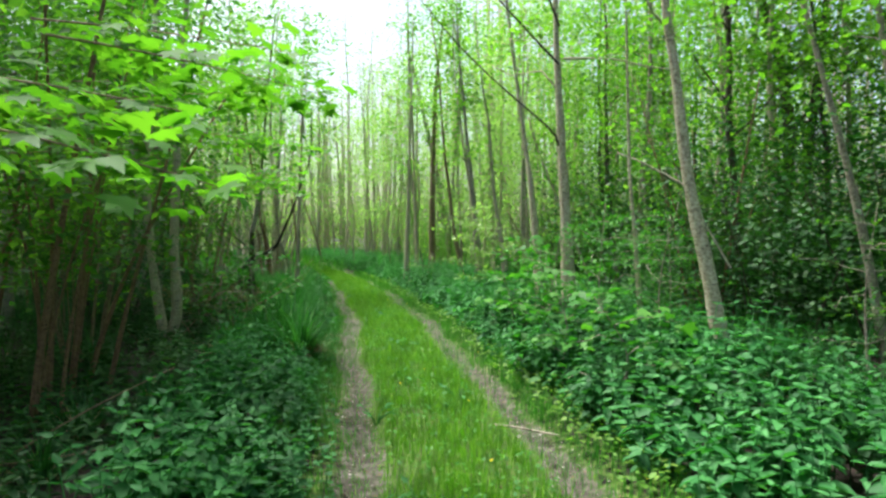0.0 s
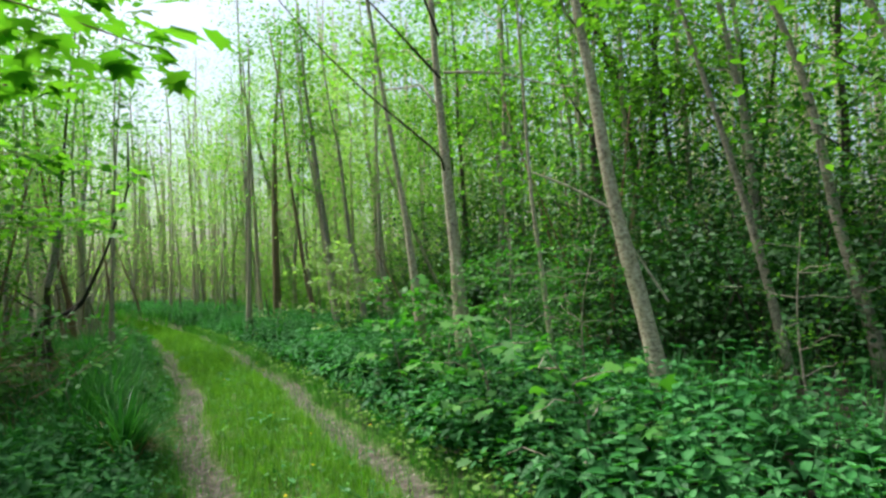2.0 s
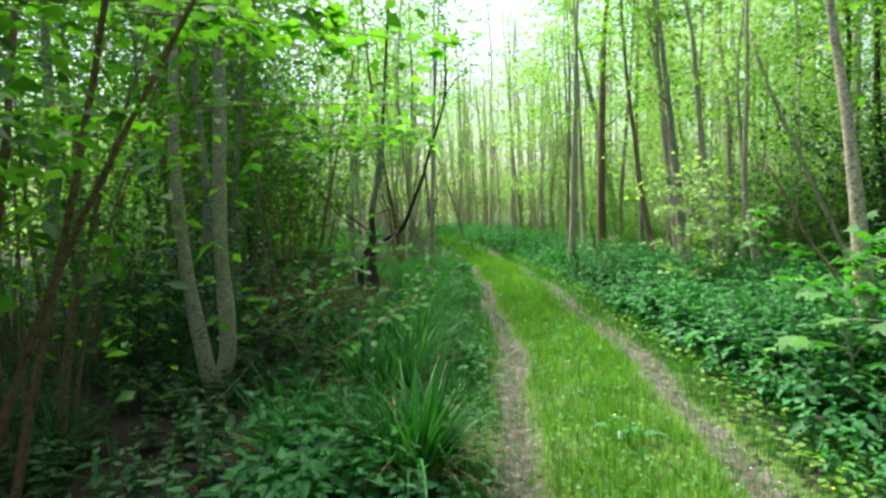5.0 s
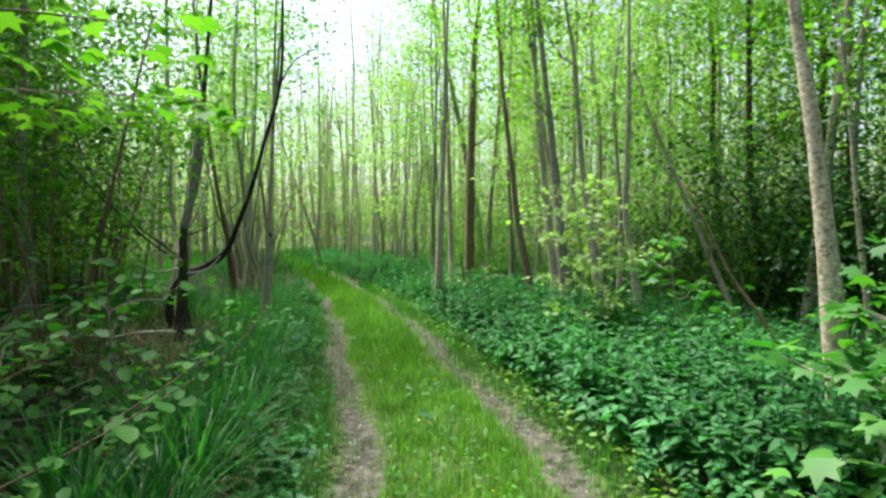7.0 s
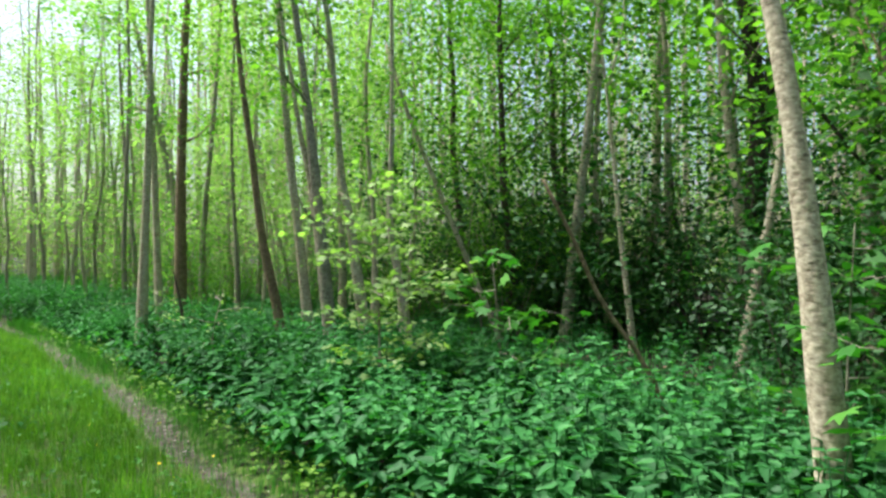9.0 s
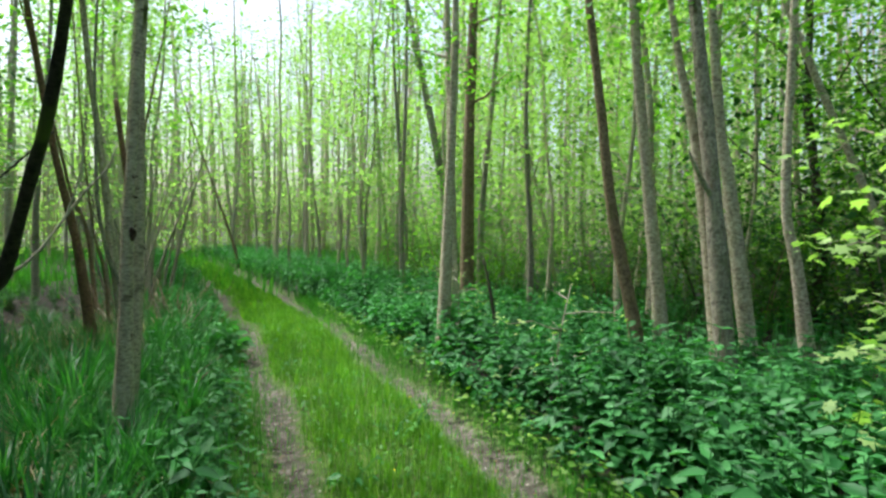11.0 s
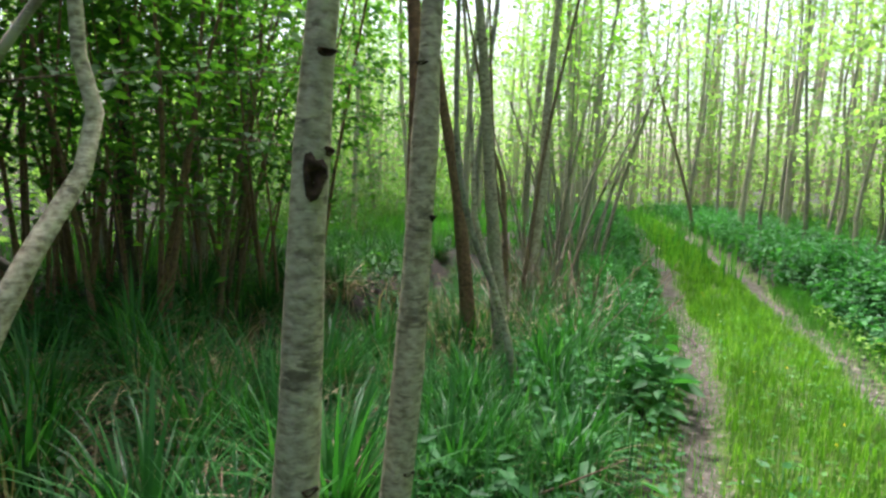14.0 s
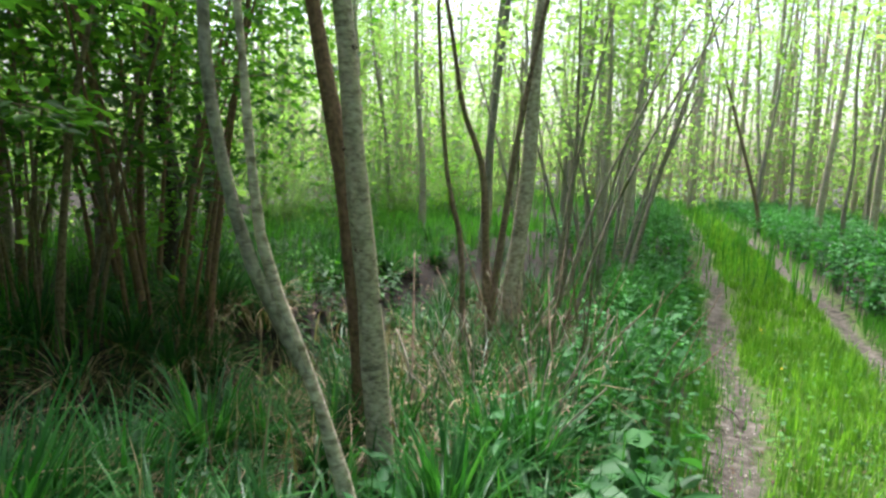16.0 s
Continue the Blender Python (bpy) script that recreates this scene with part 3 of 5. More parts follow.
branch_scars(rt, line, 0.118, 4, 0.7, 3.0, 61)
branch_scars(rt2, line2, 0.116, 5, 0.4, 3.2, 62)

tree("reddish brown leaning trunk over the ditch", [(-5.88, 19.3, 0.4), (-5.95, 19.24, 1.16), (-6.03, 19.18, 1.74), (-6.17, 19.06, 2.66)], 0.14, RED_BARK, height=8, seed=33, crown=600, low=3.5)
rt, base, line = tree("grey brown alder trunk beside the ditch", [(-5.30, 18.90, 0.19), (-5.36, 18.85, 0.94), (-5.41, 18.79, 1.56), (-5.45, 18.73, 2.23)], 0.135, ALDER_BARK, height=9, seed=34, crown=600, low=3.6)

branch_scars(rt, line, 0.135, 9, 0.3, 3.0, 63)
rt, base, line = tree("pale curved sapling leaning from the bank", [(-4.96, 18.39, 0.49), (-5.04, 18.29, 0.9), (-5.12, 18.18, 1.27), (-5.14, 18.13, 1.64), (-5.16, 18.1, 2.05)], 0.055, PALE_BARK, height=6, seed=36, crown=260, low=3.0)
limb_on(rt, base, [(-5.045, 18.28, 0.90), (-5.14, 18.13, 1.29), (-5.19, 18.05, 1.67), (-5.21, 18.02, 2.04), (-5.2, 17.98, 3.2), (-5.1, 17.9, 4.4)], 0.024, 0.012, GREY_BARK, "trunk", "second dark stem of the fork")
tree("pale alder trunk with ivy-dark base", [(-6.34, 21.38, 0.74), (-6.29, 21.42, 1.6), (-6.29, 21.42, 2.29), (-6.27, 21.43, 2.95)], 0.16, PALE_BARK, height=9, seed=37)
tree("thin brown leaning stem", [(-6.15, 20.74, 0.1), (-6.08, 20.79, 1.01), (-6.01, 20.84, 1.88), (-5.9, 20.91, 2.71)], 0.07, BROWN_BARK, height=7, seed=38, crown=350)
tree("thin brown crooked stem", [(-6.21, 20.56, 0.33), (-6.25, 20.53, 1.05), (-6.35, 20.45, 1.57), (-6.43, 20.37, 2.73)], 0.055, BROWN_BARK, height=6.5, seed=39, crown=350)
tree("thin brown forked stem", [(-6.99, 21.85, 0.6), (-7.06, 21.8, 1.58), (-7.23, 21.66, 2.16), (-7.38, 21.53, 3.12)], 0.085, BROWN_BARK, height=7.5, seed=40, crown=450)

# the old mossy stool with its black bent limb
rt, base, line = tree("old mossy alder stool with several crooked limbs", [(-4.92, 14.79, 0.3), (-4.90, 14.81, 0.8), (-4.89, 14.83, 1.25), (-4.89, 14.82, 1.61), (-4.83, 14.89, 2.01), (-4.77, 14.95, 2.4), (-4.7, 15.02, 3.2)], 0.165, MOSSY_BARK, height=7, seed=42, crown=800, low=3.0, spread=1.6)
limb_on(rt, base, [(-4.93, 14.75, 1.30), (-5.25, 14.5, 1.62), (-5.6, 14.2, 2.0), (-6.0, 13.9, 2.6)], 0.022, 0.010, DARK_BARK)
limb_on(rt, base, [(-4.85, 14.70, 1.22), (-5.05, 14.45, 1.55), (-5.3, 14.15, 1.95), (-5.5, 13.9, 2.4)], 0.016, 0.006, DEADWOOD)
limb_on(rt, base, [(-4.95, 14.74, 1.28), (-5.3, 14.4, 1.42), (-5.7, 14.0, 1.75)], 0.012, 0.005, DEADWOOD)
limb_on(rt, base, [(-4.92, 14.74, 1.12), (-5.15, 14.55, 1.10), (-5.4, 14.35, 1.28)], 0.016, 0.006, DEADWOOD)
limb_on(rt, base, [(-4.85, 14.86, 1.58), (-4.5, 14.95, 1.75), (-4.1, 15.05, 2.15)], 0.012, 0.005, DARK_BARK)
limb_on(rt, base, [(-4.90, 14.85, 1.60), (-4.80, 15.0, 1.85), (-4.70, 15.1, 2.25), (-4.6, 15.3, 2.9)], 0.02, 0.009, PALE_BARK)
limb_on(rt, base, [(-4.91, 14.80, 0.62), (-4.88, 14.86, 0.36), (-4.85, 14.92, 0.0)], 0.075, 0.085, MOSSY_BARK, "root_spur", "moss-covered root spur")
limb_on(rt, base, [(-4.89, 14.82, 1.68), (-4.83, 14.89, 2.01), (-4.77, 14.95, 2.4), (-4.7, 15.02, 3.2)], 0.06, 0.08, GREY_BARK, "trunk", "pale mottled upper stem")
limb_on(rt, base, [(-4.86, 14.80, 1.05), (-4.6, 14.9, 1.10), (-4.45, 15.0, 1.28), (-4.35, 15.05, 1.42)], 0.014, 0.008, DEADWOOD)

# the stool behind it: a black limb bent upright and a pale stem
rt, base, line = tree("alder stool with a pale crooked stem", [(-5.40, 15.50, 0.35), (-5.41, 15.58, 0.85), (-5.43, 15.74, 1.2), (-5.60, 16.08, 1.68), (-5.67, 16.05, 2.1), (-5.66, 16.06, 2.65)], 0.11, PALE_BARK, height=7, seed=45, crown=600, low=3.4, spread=1.4)
limb_on(rt, base, [(-5.40, 15.47, 0.15), (-5.37, 15.41, 0.62), (-5.12, 15.30, 0.98), (-4.75, 15.17, 1.12), (-4.47, 15.06, 1.27), (-4.32, 14.97, 1.39), (-4.22, 14.87, 1.53), (-4.01, 14.65, 1.85), (-3.78, 14.41, 2.2), (-3.48, 14.02, 2.75), (-3.14, 13.6, 3.39), (-3.1, 13.55, 4.4)], 0.062, 0.014, BLACK_BARK, "bent_limb", "black limb bent sharply upward", 36, 10)
limb_on(rt, base, [(-3.16, 13.62, 3.35), (-2.95, 13.5, 3.6), (-2.65, 13.4, 3.72)], 0.012, 0.004, BLACK_BARK)
limb_on(rt, base, [(-4.42, 15.04, 1.31), (-4.25, 15.15, 1.48), (-4.08, 15.28, 1.80), (-3.97, 15.38, 1.98), (-3.93, 15.44, 2.14)], 0.011, 0.004, DEADWOOD)
limb_on(rt, base, [(-4.13, 15.24, 1.70), (-4.05, 15.22, 1.92), (-4.0, 15.2, 2.15)], 0.007, 0.003, DEADWOOD)
limb_on(rt, base, [(-5.45, 15.75, 1.2), (-5.75, 15.3, 1.6), (-6.1, 14.8, 2.3), (-6.3, 14.5, 3.2)], 0.02, 0.008, BLACK_BARK)
stick("fallen_branch", "pale fallen branch beside the mossy stool", [(-4.95, 14.7, 0.25), (-5.3, 14.45, 0.28), (-5.8, 14.1, 0.22)], 0.028, 0.012, DEADWOOD, "branch")

# twin stems further south
rt, base, line = tree("twin-stemmed alder with grey brown bark", [(-4.20, 9.04, 0.05), (-4.31, 8.94, 1.01), (-4.36, 8.89, 2.05), (-4.33, 8.92, 3.1)], 0.165, ALDER_BARK, height=8, seed=43, crown=900, low=3.0, spread=1.8)
limb_on(rt, base, [(-4.18, 9.06, 0.1), (-4.03, 9.06, 0.46), (-4.07, 9.07, 1.45), (-4.04, 9.11, 2.46), (-4.01, 9.12, 3.25), (-3.9, 9.2, 5.0), (-3.7, 9.3, 6.8)], 0.085, 0.03, ALDER_BARK, "trunk", "second upright stem of the pair", 22, 10)
branch_scars(rt, line, 0.165, 6, 0.5, 3.2, 64)

stick("leaning_pole", "bleached dead pole leaning in the shrubs", [(4.0, 17.75, 0.0), (3.78, 17.85, 0.6), (3.2, 18.1, 2.15), (2.5, 18.35, 4.0), (2.2, 18.5, 5.1)], 0.062, 0.03, PALE_BARK, "dead pole")
stick("leaning_stick", "dark dead stick leaning over the nettles", [(1.98, 12.0, 0.1), (1.80, 12.1, 0.72), (1.5, 12.25, 1.22), (1.31, 12.33, 1.68), (1.1, 12.4, 2.1)], 0.024, 0.012, BROWN_BARK, "dead stick")
stick("leaning_stick", "dead broken stick standing in the nettles", [(-0.92, 18.75, 0.05), (-1.0, 18.85, 0.75), (-1.1, 18.95, 1.3)], 0.028, 0.014, DARK_BARK, "dead stick")
stick("leaning_branch", "thin pale dead branch caught on a trunk", [(2.66, 6.7, 2.05), (2.2, 6.85, 2.35), (1.9, 6.95, 2.5)], 0.016, 0.007, DEADWOOD, "branch")
stick("leaning_stick", "thin pale stick propped on a trunk", [(2.95, 6.5, 1.25), (2.75, 6.65, 1.7), (2.62, 6.72, 2.0)], 0.012, 0.008, DEADWOOD, "dead stick")
stick("twig", "small dark twig lying in the rut", [(-4.42, 21.3, -0.01), (-4.5, 21.42, 0.02), (-4.62, 21.5, 0.03)], 0.01, 0.006, DARK_BARK, "twig")
stick("twig", "pale fallen twig lying across the rut", [(0.45, 5.16, 0.035), (0.61, 5.11, 0.03), (0.78, 5.06, 0.012), (0.95, 4.98, 0.0)], 0.008, 0.012, DEADWOOD, "twig")
for k, q in enumerate([[(-2.9, 4.2, .1), (-2.5, 4.5, .35), (-2.1, 4.9, .55)], [(-3.0, 4.0, .08), (-2.4, 4.2, .12), (-1.9, 4.3, .2)], [(-4.9, 19.9, .1), (-5.3, 20.3, .5), (-5.6, 20.7, .9)],
                       [(-5.4, 20.0, .0), (-5.1, 20.4, .45), (-4.9, 20.8, .8)], [(-5.6, 19.4, .1), (-6.0, 19.8, .6), (-6.3, 20.1, 1.0)]]):
    stick("fallen_branch", "bare dead branch in the undergrowth", q, 0.009, 0.004, BROWN_BARK, "branch")
# long dark twigs across the trunks beyond the nettles
for k, q in enumerate([[(1.60, 9.10, 2.90), (1.45, 8.90, 3.10), (0.77, 9.01, 3.73), (0.11, 9.07, 4.40), (-0.52, 9.06, 5.17)], [(1.60, 9.05, 4.05), (1.11, 8.97, 4.54), (0.64, 9.03, 5.08), (0.17, 9.06, 5.52)],
                       [(1.60, 9.05, 4.60), (1.34, 8.93, 5.19), (1.18, 8.95, 5.54)], [(1.66, 9.10, 4.15), (2.23, 8.70, 4.03), (2.71, 8.53, 3.87), (3.11, 8.36, 3.77)]]):
    limb_on(tA[0], tA[1], q, 0.02, 0.006, DEADWOOD if k == 3 else DARK_BARK)



# ---- repeated trees of the wood ----
def poles(seed, height, width, bark, crown, low, spread, leaf, size, label, group, limbs=6):
    """A model tree at the origin, to be copied."""
    r = np.random.default_rng(seed)
    rt = root("tree", Matrix.Translation((0, 0, 0)), label, "tree", group)
    n = 9
    z = np.linspace(-0.1, height, n)
    line = np.stack([np.cumsum(r.normal(0, 0.09, n)), np.cumsum(r.normal(0, 0.09, n)), z], 1)
    line[:, :2] -= line[0, :2]
    grow(rt, smooth_line(line, 16), width / 2, bark, r, limbs, crown, low, spread, leaf, size, OVATE, 0.5, 0.8, 7)
    return rt


# several barks are a step paler here, to stand in for haze
MODELS = [
    poles(51, 11.0, 0.14, PALE_BARK, 2000, 1.8, 2.0, HAZED_LEAF, 0.13, "slender grey alder with airy spring leaves", "alder poles of the wood", 8),
    poles(52, 12.0, 0.16, PALE_BARK, 2000, 2.2, 2.1, HAZED_LEAF, 0.13, "tall pale alder with light green crown", "alder poles of the wood", 8),
    poles(53, 10.0, 0.11, GREY_BARK, 1800, 1.6, 1.8, HAZED_LEAF, 0.125, "thin brown stem with light green leaves", "alder poles of the wood", 8),
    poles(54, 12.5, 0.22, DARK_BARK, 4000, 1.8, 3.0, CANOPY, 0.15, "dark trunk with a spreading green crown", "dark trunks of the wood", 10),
    poles(55, 9.0, 0.08, PALE_BARK, 1400, 1.4, 1.5, HAZED_LEAF, 0.12, "spindly grey pole reaching for light", "alder poles of the wood", 7),
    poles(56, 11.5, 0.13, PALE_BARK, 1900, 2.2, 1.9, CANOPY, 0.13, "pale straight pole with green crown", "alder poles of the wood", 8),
    poles(57, 16.0, 0.17, PALE_BARK, 700, 4.5, 1.9, HAZED_LEAF, 0.12, "tall pale alder with a thin airy crown", "airy alders by the track", 14),
    poles(58, 14.5, 0.12, GREY_BARK, 420, 5.0, 1.5, HAZED_LEAF, 0.12, "tall thin grey pole almost bare of leaves", "airy alders by the track", 12),
    poles(59, 11.0, 0.13, PALE_BARK, 2400, 1.4, 2.0, SHADE_LEAF, 0.14, "pale pole among leaves in a shaded green", "alder poles of the wood", 8),
    poles(60, 12.5, 0.2, GREY_BARK, 3600, 3.6, 3.0, SHADE_LEAF, 0.17, "added tree whose dense crown shades the ditch", "crowns over the ditch", 11),
]


def coppice(seed, stems, height, crown, leaf, size, label, group, bark=BROWN_BARK, low=1.7, spread=1.3, name="coppice"):
    """A many-stemmed stool."""
    r = np.random.default_rng(seed)
    rt = root(name, Matrix.Translation((0, 0, 0)), label, "shrub", group)
    ends = []
    for k in range(stems):
        a = 2 * math.pi * (k + r.random()) / stems
        h, out = height * r.uniform(0.6, 1.0), r.uniform(0.3, 1.0) * spread
        s = np.array([0, 0.2, 0.5, 1.0])
        c, e = np.cos(a + 0.5 * s * r.normal()), np.sin(a + 0.5 * s * r.normal())
        foot = r.uniform(0.1, 0.42)
        line = np.stack([foot * math.cos(a) + out * s ** 1.3 * c, foot * math.sin(a) + out * s ** 1.3 * e, -0.05 + h * s], 1)
        line = smooth_line(line, 10)
        rad = r.uniform(0.010, 0.038) * height / 4.5
        part("stem", mesh_from("stem", *tube(line, np.linspace(rad, rad * 0.3, 10), 6, 0.08, int(r.integers(1e6))), bark), rt)
        ends += [q + r.normal(size=3) * 0.3 for q in line if q[2] > low]
    part("leaves", mesh_from("leaves", *leaf_cloud(ends, [0.75], crown, size, OVATE, r, 0.5), leaf), rt)
    return rt


COPPICE = [
    coppice(61, 9, 5.0, 2100, CANOPY, 0.10, "dense hazel coppice stool with many thin stems", "hazel stools"),
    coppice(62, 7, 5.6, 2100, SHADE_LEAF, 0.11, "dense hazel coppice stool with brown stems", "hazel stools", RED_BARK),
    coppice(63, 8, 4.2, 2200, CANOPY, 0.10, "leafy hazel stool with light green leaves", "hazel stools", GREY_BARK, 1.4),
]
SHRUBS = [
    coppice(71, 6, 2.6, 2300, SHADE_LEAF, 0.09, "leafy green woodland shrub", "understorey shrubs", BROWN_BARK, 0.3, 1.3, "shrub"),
    coppice(72, 5, 3.2, 2300, CANOPY, 0.095, "light green woodland shrub", "understorey shrubs", GREY_BARK, 0.4, 1.4, "shrub"),
    coppice(74, 5, 5.2, 2400, HAZED_LEAF, 0.17, "tall leafy thicket closing the wood", "far thickets", GREY_BARK, 0.3, 2.2, "shrub"),
    coppice(73, 7, 2.6, 2600, DARK_LEAF, 0.085, "dark evergreen shrub that adds to deep shade", "evergreen shrubs", DARK_BARK, 0.2, 1.2, "shrub"),
]
BARE = coppice(75, 7, 4.4, 420, HAZED_LEAF, 0.10, "stool of bare grey-brown stems", "bare coppice stools", GREY_BARK, 2.6, 1.2)
used = set()


def plant(model, x, y, size, yaw, lean=0.0, lean_to=0.0, sink=0.0):
    """Sets out a model, or a copy of it once it stands somewhere."""
    m = Matrix.Translation((x, y, float(land(x, y)) - sink)) @ Matrix.Rotation(lean, 4, Vector((math.cos(lean_to), math.sin(lean_to), 0))) @ Matrix.Rotation(yaw, 4, "Z")
    m = m @ Matrix.Diagonal((size, size, size, 1))
    if model.name not in used:
        used.add(model.name)
        model.matrix_basis = m
        return model
    return copy_thing(model, m)


r = np.random.default_rng(11)


def scatter(models, count, ulo, uhi, ylo, yhi, gap, size=(0.8, 1.2), lean=0.07, taken=None):
    """Sets models out at random over a strip beside the track, none too close together."""
    spots = taken if taken is not None else []
    done = tries = 0
    while done < count and tries < count * 30:
        tries += 1
        u, y = r.uniform(ulo, uhi), r.uniform(ylo, yhi)
        x = float(path_x(y)) + u
        if any((x - a) ** 2 + (y - b) ** 2 < gap * gap for a, b in spots):
            continue
        spots.append((x, y))
        plant(models[int(r.integers(len(models)))], x, y, r.uniform(*size), r.uniform(0, 6.28), r.normal(0, lean), r.uniform(0, 6.28))
        done += 1


STOOD = [(o.matrix_basis.translation.x, o.matrix_basis.translation.y) for o in scene.objects if o.parent is None and o.name.startswith("tree") and o not in MODELS]
AIRY, GREEN, SHADE_CROWNS = MODELS[6:8], [MODELS[5], MODELS[5], MODELS[8]], [MODELS[9]]
LIGHT = [MODELS[0], MODELS[1], MODELS[2], MODELS[4], MODELS[5]]
BROAD = [MODELS[3]]
scatter(BROAD, 13, 6.0, 14, 3, 15, 2.2, (0.8, 1.1), taken=STOOD)
scatter(BROAD, 8, 7, 15, 12, 22, 2.2, (0.8, 1.1), taken=STOOD)
# added trees, mostly out of view, set here to shade the left side
scatter(SHADE_CROWNS, 8, -9.5, -4.2, 11, 16.5, 1.5, (0.65, 0.9), taken=STOOD)
scatter(SHADE_CROWNS, 3, -9.5, -7.0, 16.5, 20.5, 1.5, (0.6, 0.85), taken=STOOD)
scatter(SHADE_CROWNS, 3, -8.0, -5.0, -1, 11, 1.6, (0.6, 0.8), taken=STOOD)
scatter(AIRY, 9, -6.5, -2.0, 25, 46, 1.5, (0.8, 1.1), taken=STOOD)
scatter(AIRY, 11, 1.9, 6.5, 23, 48, 1.5, (0.8, 1.1), taken=STOOD)
scatter(BROAD, 4, -8, -4.0, -1, 12.5, 1.9, (0.6, 0.85), taken=STOOD)
scatter(BROAD, 4, -12, -7.5, 13, 24, 2.2, (0.7, 1.0), taken=STOOD)
scatter(GREEN, 9, 7.0, 14, 12, 19, 1.2, taken=STOOD)
scatter(LIGHT, 26, 4.6, 14, 17, 36, 1.2, taken=STOOD)
scatter(LIGHT, 6, 8.5, 20, -4, 13, 1.6, taken=STOOD)
scatter(LIGHT, 11, -15, -6.0, 21, 36, 1.4, taken=STOOD)
scatter(LIGHT, 8, -14, -7.0, 2, 17, 1.5, taken=STOOD)
scatter(LIGHT, 18, 2.4, 20, 34, 58, 1.8, (0.9, 1.3), taken=STOOD)
scatter(LIGHT, 18, -22, -2.2, 34, 58, 1.8, (0.65, 0.95), taken=STOOD)
scatter([MODELS[4], MODELS[2]], 8, 2.4, 4.5, 20, 36, 1.0, taken=STOOD)
scatter([MODELS[4], MODELS[0], MODELS[5]], 9, -3.6, -2.3, 25, 40, 1.0, taken=STOOD)
scatter(LIGHT, 8, -14, 14, -14, -5, 2.0, taken=STOOD)
scatter(COPPICE[:2], 12, -7.5, -3.6, 1.5, 13.5, 1.15, (0.8, 1.05), taken=STOOD)
scatter(COPPICE, 6, -14, -8.5, 15, 34, 1.8, (0.8, 1.1), taken=STOOD)
scatter(COPPICE, 16, 5.5, 14, 4, 30, 2.0, (0.9, 1.2), taken=STOOD)
scatter(SHRUBS[:2], 8, 7.0, 12, 11, 19, 1.1, (0.6, 1.1))
scatter(SHRUBS[:2], 20, 3.8, 12, 19, 34, 1.1, (0.6, 1.0))
scatter(SHRUBS[:2], 12, 6.0, 14, -2, 11, 1.5, (0.7, 1.2))
scatter(SHRUBS[:2], 11, -13, -6.5, 15, 36, 1.3, (0.5, 1.0))
scatter(SHRUBS[2:3], 8, -11.5, -7.5, 1, 13, 1.5, (0.45, 0.8))
scatter(SHRUBS[2:3], 12, -22, -10, -2, 15, 2.2, (0.8, 1.3))
scatter(SHRUBS[2:3], 14, -17, -6.5, 23, 38, 1.8, (0.4, 0.75))
scatter(SHRUBS[2:3], 20, 11, 24, -4, 42, 2.4, (0.9, 1.5))
scatter(SHRUBS[3:4], 10, 7.6, 12, 13, 24, 1.3, (0.9, 1.4))
scatter(SHRUBS[2:3], 8, 6, 20, 38, 60, 2.4, (0.7, 1.1))
# several of these dark shrubs stand in for the wood's shaded interior
for x, y, s in ((5.3, 11.2, 1.0), (6.5, 12.4, 1.2), (7.6, 13.6, 1.3), (4.4, 12.6, 0.8), (8.6, 12.0, 1.2), (6.9, 10.4, 1.0), (6.1, 17.0, 1.2), (5.4, 19.6, 1.1), (-6.0, 10.8, 0.9), (-5.4, 9.6, 0.7), (8.8, 9.6, 1.2), (9.8, 10.6, 1.3), (10.6, 9.0, 1.2), (9.2, 7.6, 1.0), (7.9, 11.0, 1.1), (11.2, 11.6, 1.3), (6.9, 9.3, 1.2), (5.0, 9.4, 1.0), (6.0, 8.3, 1.1), (4.2, 10.7, 0.9)):
    plant(SHRUBS[3], x, y, s, r.uniform(0, 6.28))

for x, y, k, size in ((-9.6, 18.3, 0, 0.85), (-10.6, 20.3, 0, 0.9), (-11.8, 17.2, 0, 0.9), (-12.5, 22.0, 0, 0.9), (-8.8, 18.6, 1, 1.0), (-9.7, 19.7, 2, 1.05), (-7.9, 17.5, 2, 0.9), (-10.9, 18.9, 1, 1.1),
                      (-8.9, 15.4, 2, 1.0), (-7.3, 14.6, 1, 0.9), (-10.3, 16.6, 1, 1.1), (-9.2, 17.2, 2, 1.1), (-8.4, 19.4, 2, 1.0), (-10.2, 18.1, 2, 1.15), (-11.2, 20.4, 2, 1.15), (-6.9, 22.9, 3, 1.0), (-7.2, 24.6, 3, 1.05), (-8.3, 27.0, 3, 1.1)):
    plant((MODELS[3], COPPICE[0], COPPICE[1], BARE)[k], x, y, size, r.uniform(0, 6.28))


